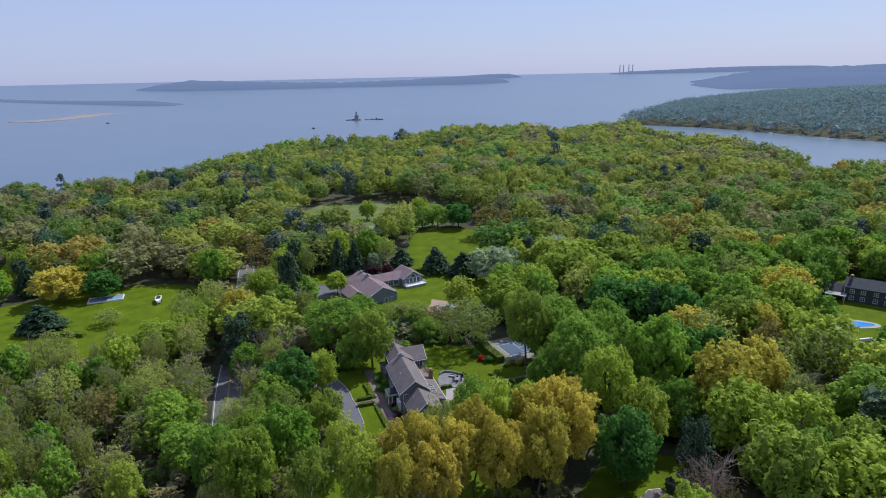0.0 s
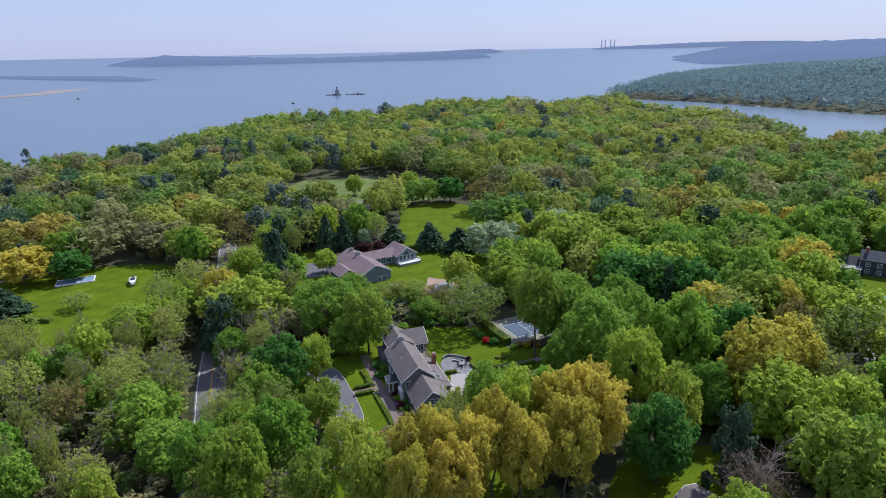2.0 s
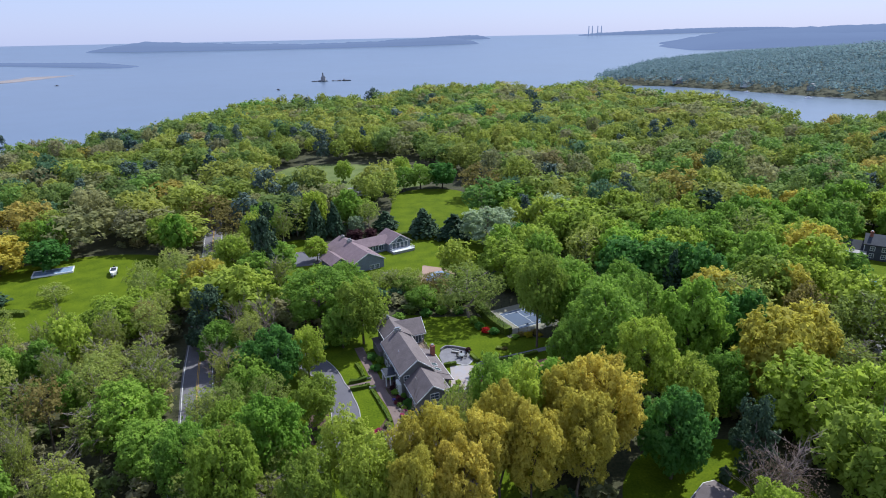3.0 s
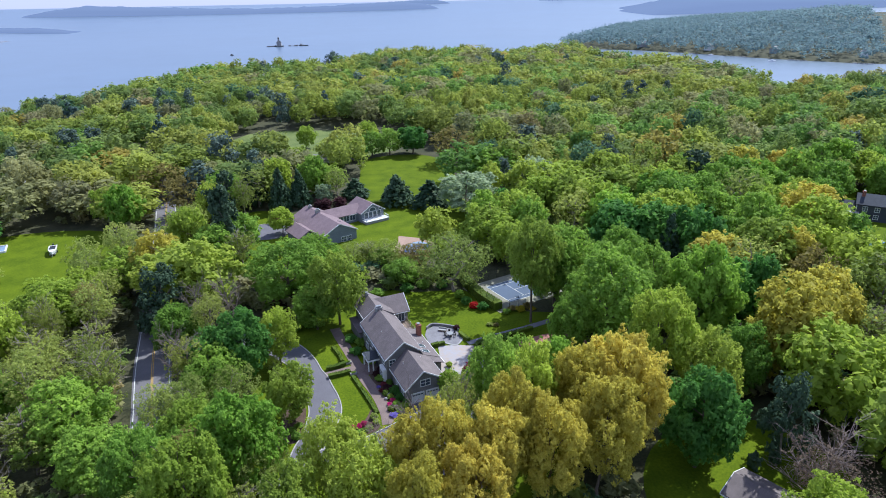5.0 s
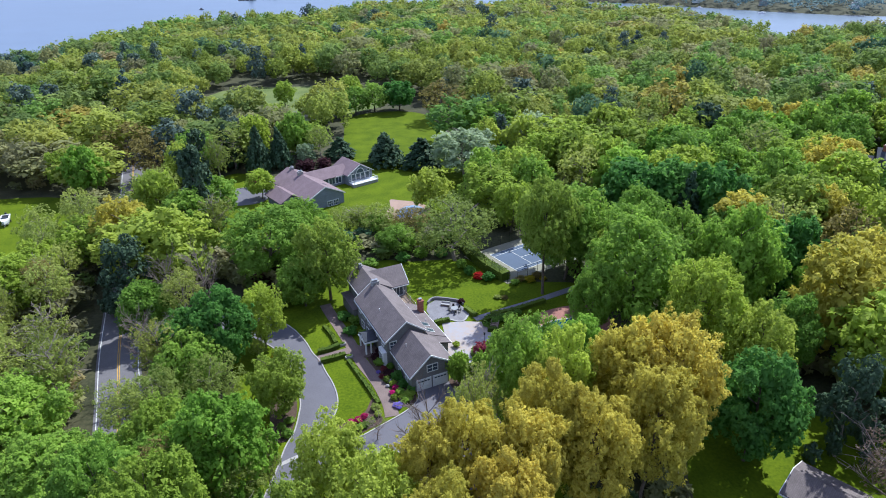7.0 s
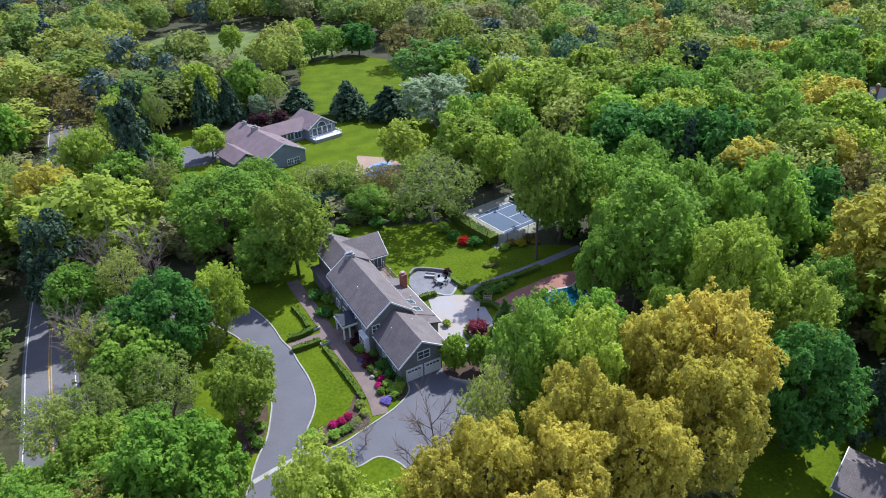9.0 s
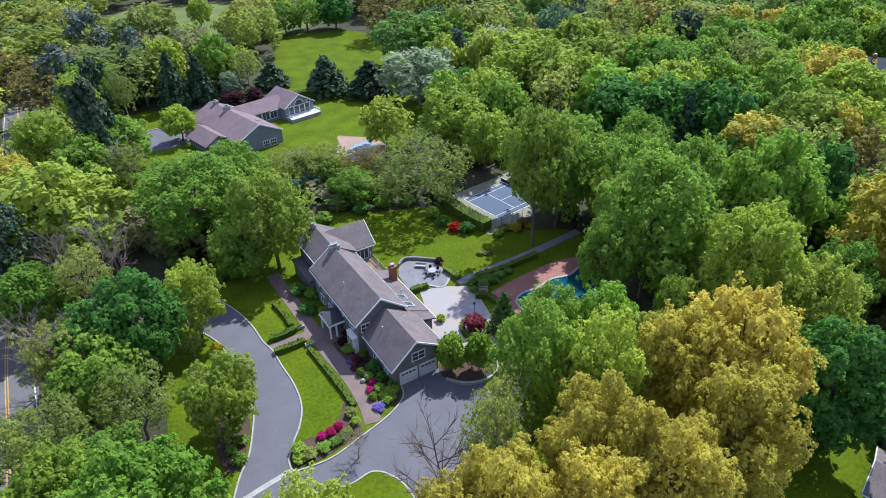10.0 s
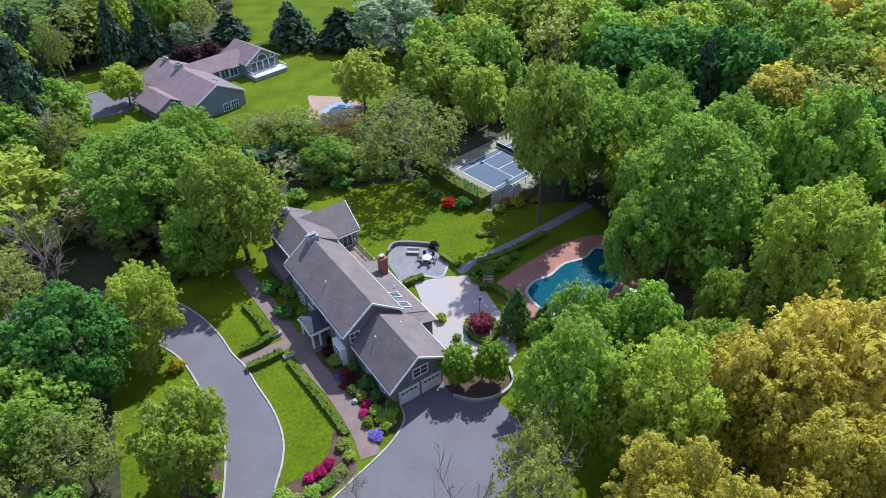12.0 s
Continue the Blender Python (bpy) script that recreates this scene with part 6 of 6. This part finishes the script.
part("trailer", boxes((-0.9, 0.9, -2.6, 2.6, 0.5, 0.65), (-0.08, 0.08, 2.6, 4.4, 0.5, 0.6)), STEEL, boat)
for x in (-1.15, 0.95):
    bm = bmesh.new()
    tube(bm, (x, -0.8, 0.35), (x + 0.2, -0.8, 0.35), 0.35, 0.35, 14)
    part("wheel", bm, BLACKSEAT, boat)
frame_pool = thing("cold_frame", pose(-140.3, 234.2, 0, 0, 0, 22), "long white-framed pool under a pale cover", "pool")
part("frame", boxes((-6.5, 6.5, -3.2, -2.9, 0, 0.6), (-6.5, 6.5, 2.9, 3.2, 0, 0.6), (-6.5, -6.2, -2.9, 2.9, 0, 0.6), (6.2, 6.5, -2.9, 2.9, 0, 0.6)), TRIM, frame_pool)
part("cover", boxes((-6.2, 6.2, -2.9, 2.9, 0.0, 0.35)), COVER, frame_pool)
far_house = thing("house", pose(-150, 296, 0, 0, 0, 20), "pale house half hidden among trees", "house")
part("wall", gable_walls(-6, 6, -4, 4, 5.5, 8.0, axis="x"), TRIM, far_house)
part("roof", gable_roof(-6, 6, -4, 4, 5.55, 8.05, axis="x"), STONE, far_house)
for x in (-4, -1.3, 1.3, 4):
    for z in (1.6, 4.2):
        window(far_house, (x, -4.02, z), 1.1, 1.4, 0, 2, 2)
cottage = thing("house", pose(-38, 332, 0, 0, 0, 15), "small white cottage beyond a hedge", "house")
part("wall", gable_walls(-5, 5, -3.5, 3.5, 3.0, 5.2, axis="x"), TRIM, cottage)
part("roof", gable_roof(-5, 5, -3.5, 3.5, 3.05, 5.25, axis="x"), STONE, cottage)

# ---- the bay: lighthouse, breakwater, sand spit, far shores ----
def sea_level(d):
    return SEA_Z + 91 * max(0.0, (d - 2000) / 2800) ** 1.7


def rock_heap(x, y, long, wide, high, angle, seed, name, label):
    rng = np.random.default_rng(seed)
    bm = bmesh.new()
    for k in range(int(long * 1.2)):
        p = Vector((rng.uniform(-long / 2, long / 2), rng.normal(0, wide / 4), rng.uniform(-0.5, high * 0.6)))
        bmesh.ops.create_icosphere(bm, subdivisions=1, radius=rng.uniform(0.8, 1.6) * high * 0.5, matrix=Matrix.Translation(p))
    for v in bm.verts:
        v.co += Vector((rng.normal(0, 0.2), rng.normal(0, 0.2), rng.normal(0, 0.15))) * high * 0.4
    ob = part(name, bm, ROCK)
    ob.matrix_basis = pose(x, y, SEA_Z, 0, 0, angle)
    return tagged(ob, label, "rocks", kind="stuff")


rock_heap(-205, 1400, 34, 9, 2.4, 4, 3, "rock_islet", "dark rock islet in the bay under the lighthouse")
rock_heap(-160, 1404, 36, 7, 2.2, -3, 4, "rock_islet", "low dark rocks beside the lighthouse")
light = thing("lighthouse", pose(-197, 1400, SEA_Z + 1.2), "grey granite lighthouse keeper's house with a tower", "lighthouse")
part("house", gable_walls(-4.5, 4.5, -4.5, 4.5, 7.5, 11.0), STONE, light)
part("roof", gable_roof(-4.5, 4.5, -4.5, 4.5, 7.55, 11.05), SLATE, light)
bm = bmesh.new()
tube(bm, (0, -3, 0), (0, -3, 14), 2.2, 1.8, 10)
part("tower", bm, STONE, light)
bm = bmesh.new()
tube(bm, (0, -3, 14), (0, -3, 16.4), 1.5, 1.5, 10)
tube(bm, (0, -3, 16.4), (0, -3, 17.8), 1.7, 0.1, 10)
part("lantern", bm, IRON, light)
ship = thing("barge", pose(-147, 1406, SEA_Z, 0, 0, 90), "low dark work barge by the rocks", "boat")
part("hull", boxes((-3, 3, -9, 9, -0.5, 1.6)), IRON, ship)
part("cabin", boxes((-1.5, 1.5, 4.5, 7.5, 1.6, 4.6)), STONE, ship)
for k, (bx, by, a) in enumerate(((-800, 1470, 85), (-250, 1180, 40), (480, 905, 20), (505, 800, 60), (430, 905, 10))):
    craft = thing("moored_boat", pose(bx, by, SEA_Z, 0, 0, a), "small boat lying on the bay water", "boat", "boats on the water")
    part("hull", boxes((-1.3, 1.3, -4.5, 4.5, -0.3, 1.1)), WHITEPAINT if k > 1 else ROCK, craft)
    part("cabin", boxes((-0.9, 0.9, -1.5, 1.5, 1.1, 2.4)), WHITEPAINT if k > 1 else ROCK, craft)


def low_island(name, pts, z0, z1, material, label):
    line = [p.xy for p in smooth_line(pts, True, 4)]
    return tagged(part(name, slab(line, z0, z1), material), label, "island", kind="structure")


low_island("sand_spit", [(-1060, 1560), (-1030, 1590), (-1000, 1680), (-1010, 1960), (-985, 2120), (-1040, 2200), (-1300, 2330), (-1900, 2760), (-2100, 2700), (-1900, 2560), (-1350, 2150), (-1120, 1900), (-1085, 1680), (-1130, 1600)], SEA_Z - 2, SEA_Z + 1.2, SAND, "long pale sand spit in the bay")


def ridge(name, a, b, height, deep, label, seed, material=FAR_HAZE, lift=0.0):
    """A long low wooded shore with an uneven crest, tapering to the water at both ends."""
    rng = np.random.default_rng(seed)
    a, b = Vector((*a, 0)), Vector((*b, 0))
    n = 120
    bm = bmesh.new()
    rows = []
    back = Vector((0, deep, 0))
    for i in range(n + 1):
        t = i / n
        p = a.lerp(b, t)
        z = sea_level(p.length) + lift
        taper = min(1, t * 9, (1 - t) * 9) ** 0.6
        h = height * taper * (0.72 + 0.28 * math.sin(t * 5 + seed) + 0.10 * noise.noise((t * 40, seed, 0))) + rng.uniform(0, 0.05) * height
        rows.append([bm.verts.new((*(p + back * f).xy, z + h * g)) for f, g in ((0, -0.1), (0.01, 0.55), (0.3, 0.85), (0.6, 1.0), (1.0, 0.6))])
    for p, q in zip(rows, rows[1:]):
        for k in range(4):
            bm.faces.new((p[k], q[k], q[k + 1], p[k + 1]))
    bmesh.ops.recalc_face_normals(bm, faces=bm.faces)
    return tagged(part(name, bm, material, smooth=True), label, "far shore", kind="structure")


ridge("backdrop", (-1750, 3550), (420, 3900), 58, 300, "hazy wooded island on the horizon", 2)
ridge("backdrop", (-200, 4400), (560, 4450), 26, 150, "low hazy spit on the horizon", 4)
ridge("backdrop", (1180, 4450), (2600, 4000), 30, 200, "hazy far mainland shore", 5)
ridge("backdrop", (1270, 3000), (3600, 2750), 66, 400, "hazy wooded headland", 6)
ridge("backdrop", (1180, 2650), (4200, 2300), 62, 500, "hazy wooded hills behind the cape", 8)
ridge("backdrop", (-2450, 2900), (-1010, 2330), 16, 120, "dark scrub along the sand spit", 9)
for x in (1230, 1255, 1292, 1318):
    st = thing("smokestack", pose(x, 4395, sea_level(4600) - 10), "tall power station chimney on the horizon", "chimney", "power station chimneys")
    bm = bmesh.new()
    tube(bm, (0, 0, 0), (0, 0, 72), 4.0, 3.0, 10)
    part("shaft", bm, FAR_HAZE, st)

# docks and houses on the cape's shore
for k, (x, y, a) in enumerate(((500, 948, 40), (548, 862, 45), (610, 772, 50), (440, 1052, 30))):
    c = thing("house", pose(x, y, float(land_height(x, y)), 0, 0, a), "pale house among trees on the cape's shore", "house", "houses on the cape")
    part("wall", gable_walls(-8, 8, -4.5, 4.5, 6, 9, axis="x"), TRIM if k % 2 == 0 else STONE, c)
    part("roof", gable_roof(-8, 8, -4.5, 4.5, 6.05, 9.05, axis="x"), STONE, c)
for k, (x, y) in enumerate(((468, 948), (500, 874), (536, 800), (578, 738))):
    d = thing("dock", pose(x, y, SEA_Z, 0, 0, 40), "narrow wooden dock reaching into the cove", "dock", "docks in the cove")
    part("deck", boxes((-1, 1, -14, 8, 0.9, 1.2)), STONE, d)
    for q in range(5):
        part("pile", boxes((-1.1, -0.8, -13 + q * 5, -12.7 + q * 5, -2, 1.6)), WOOD, d)
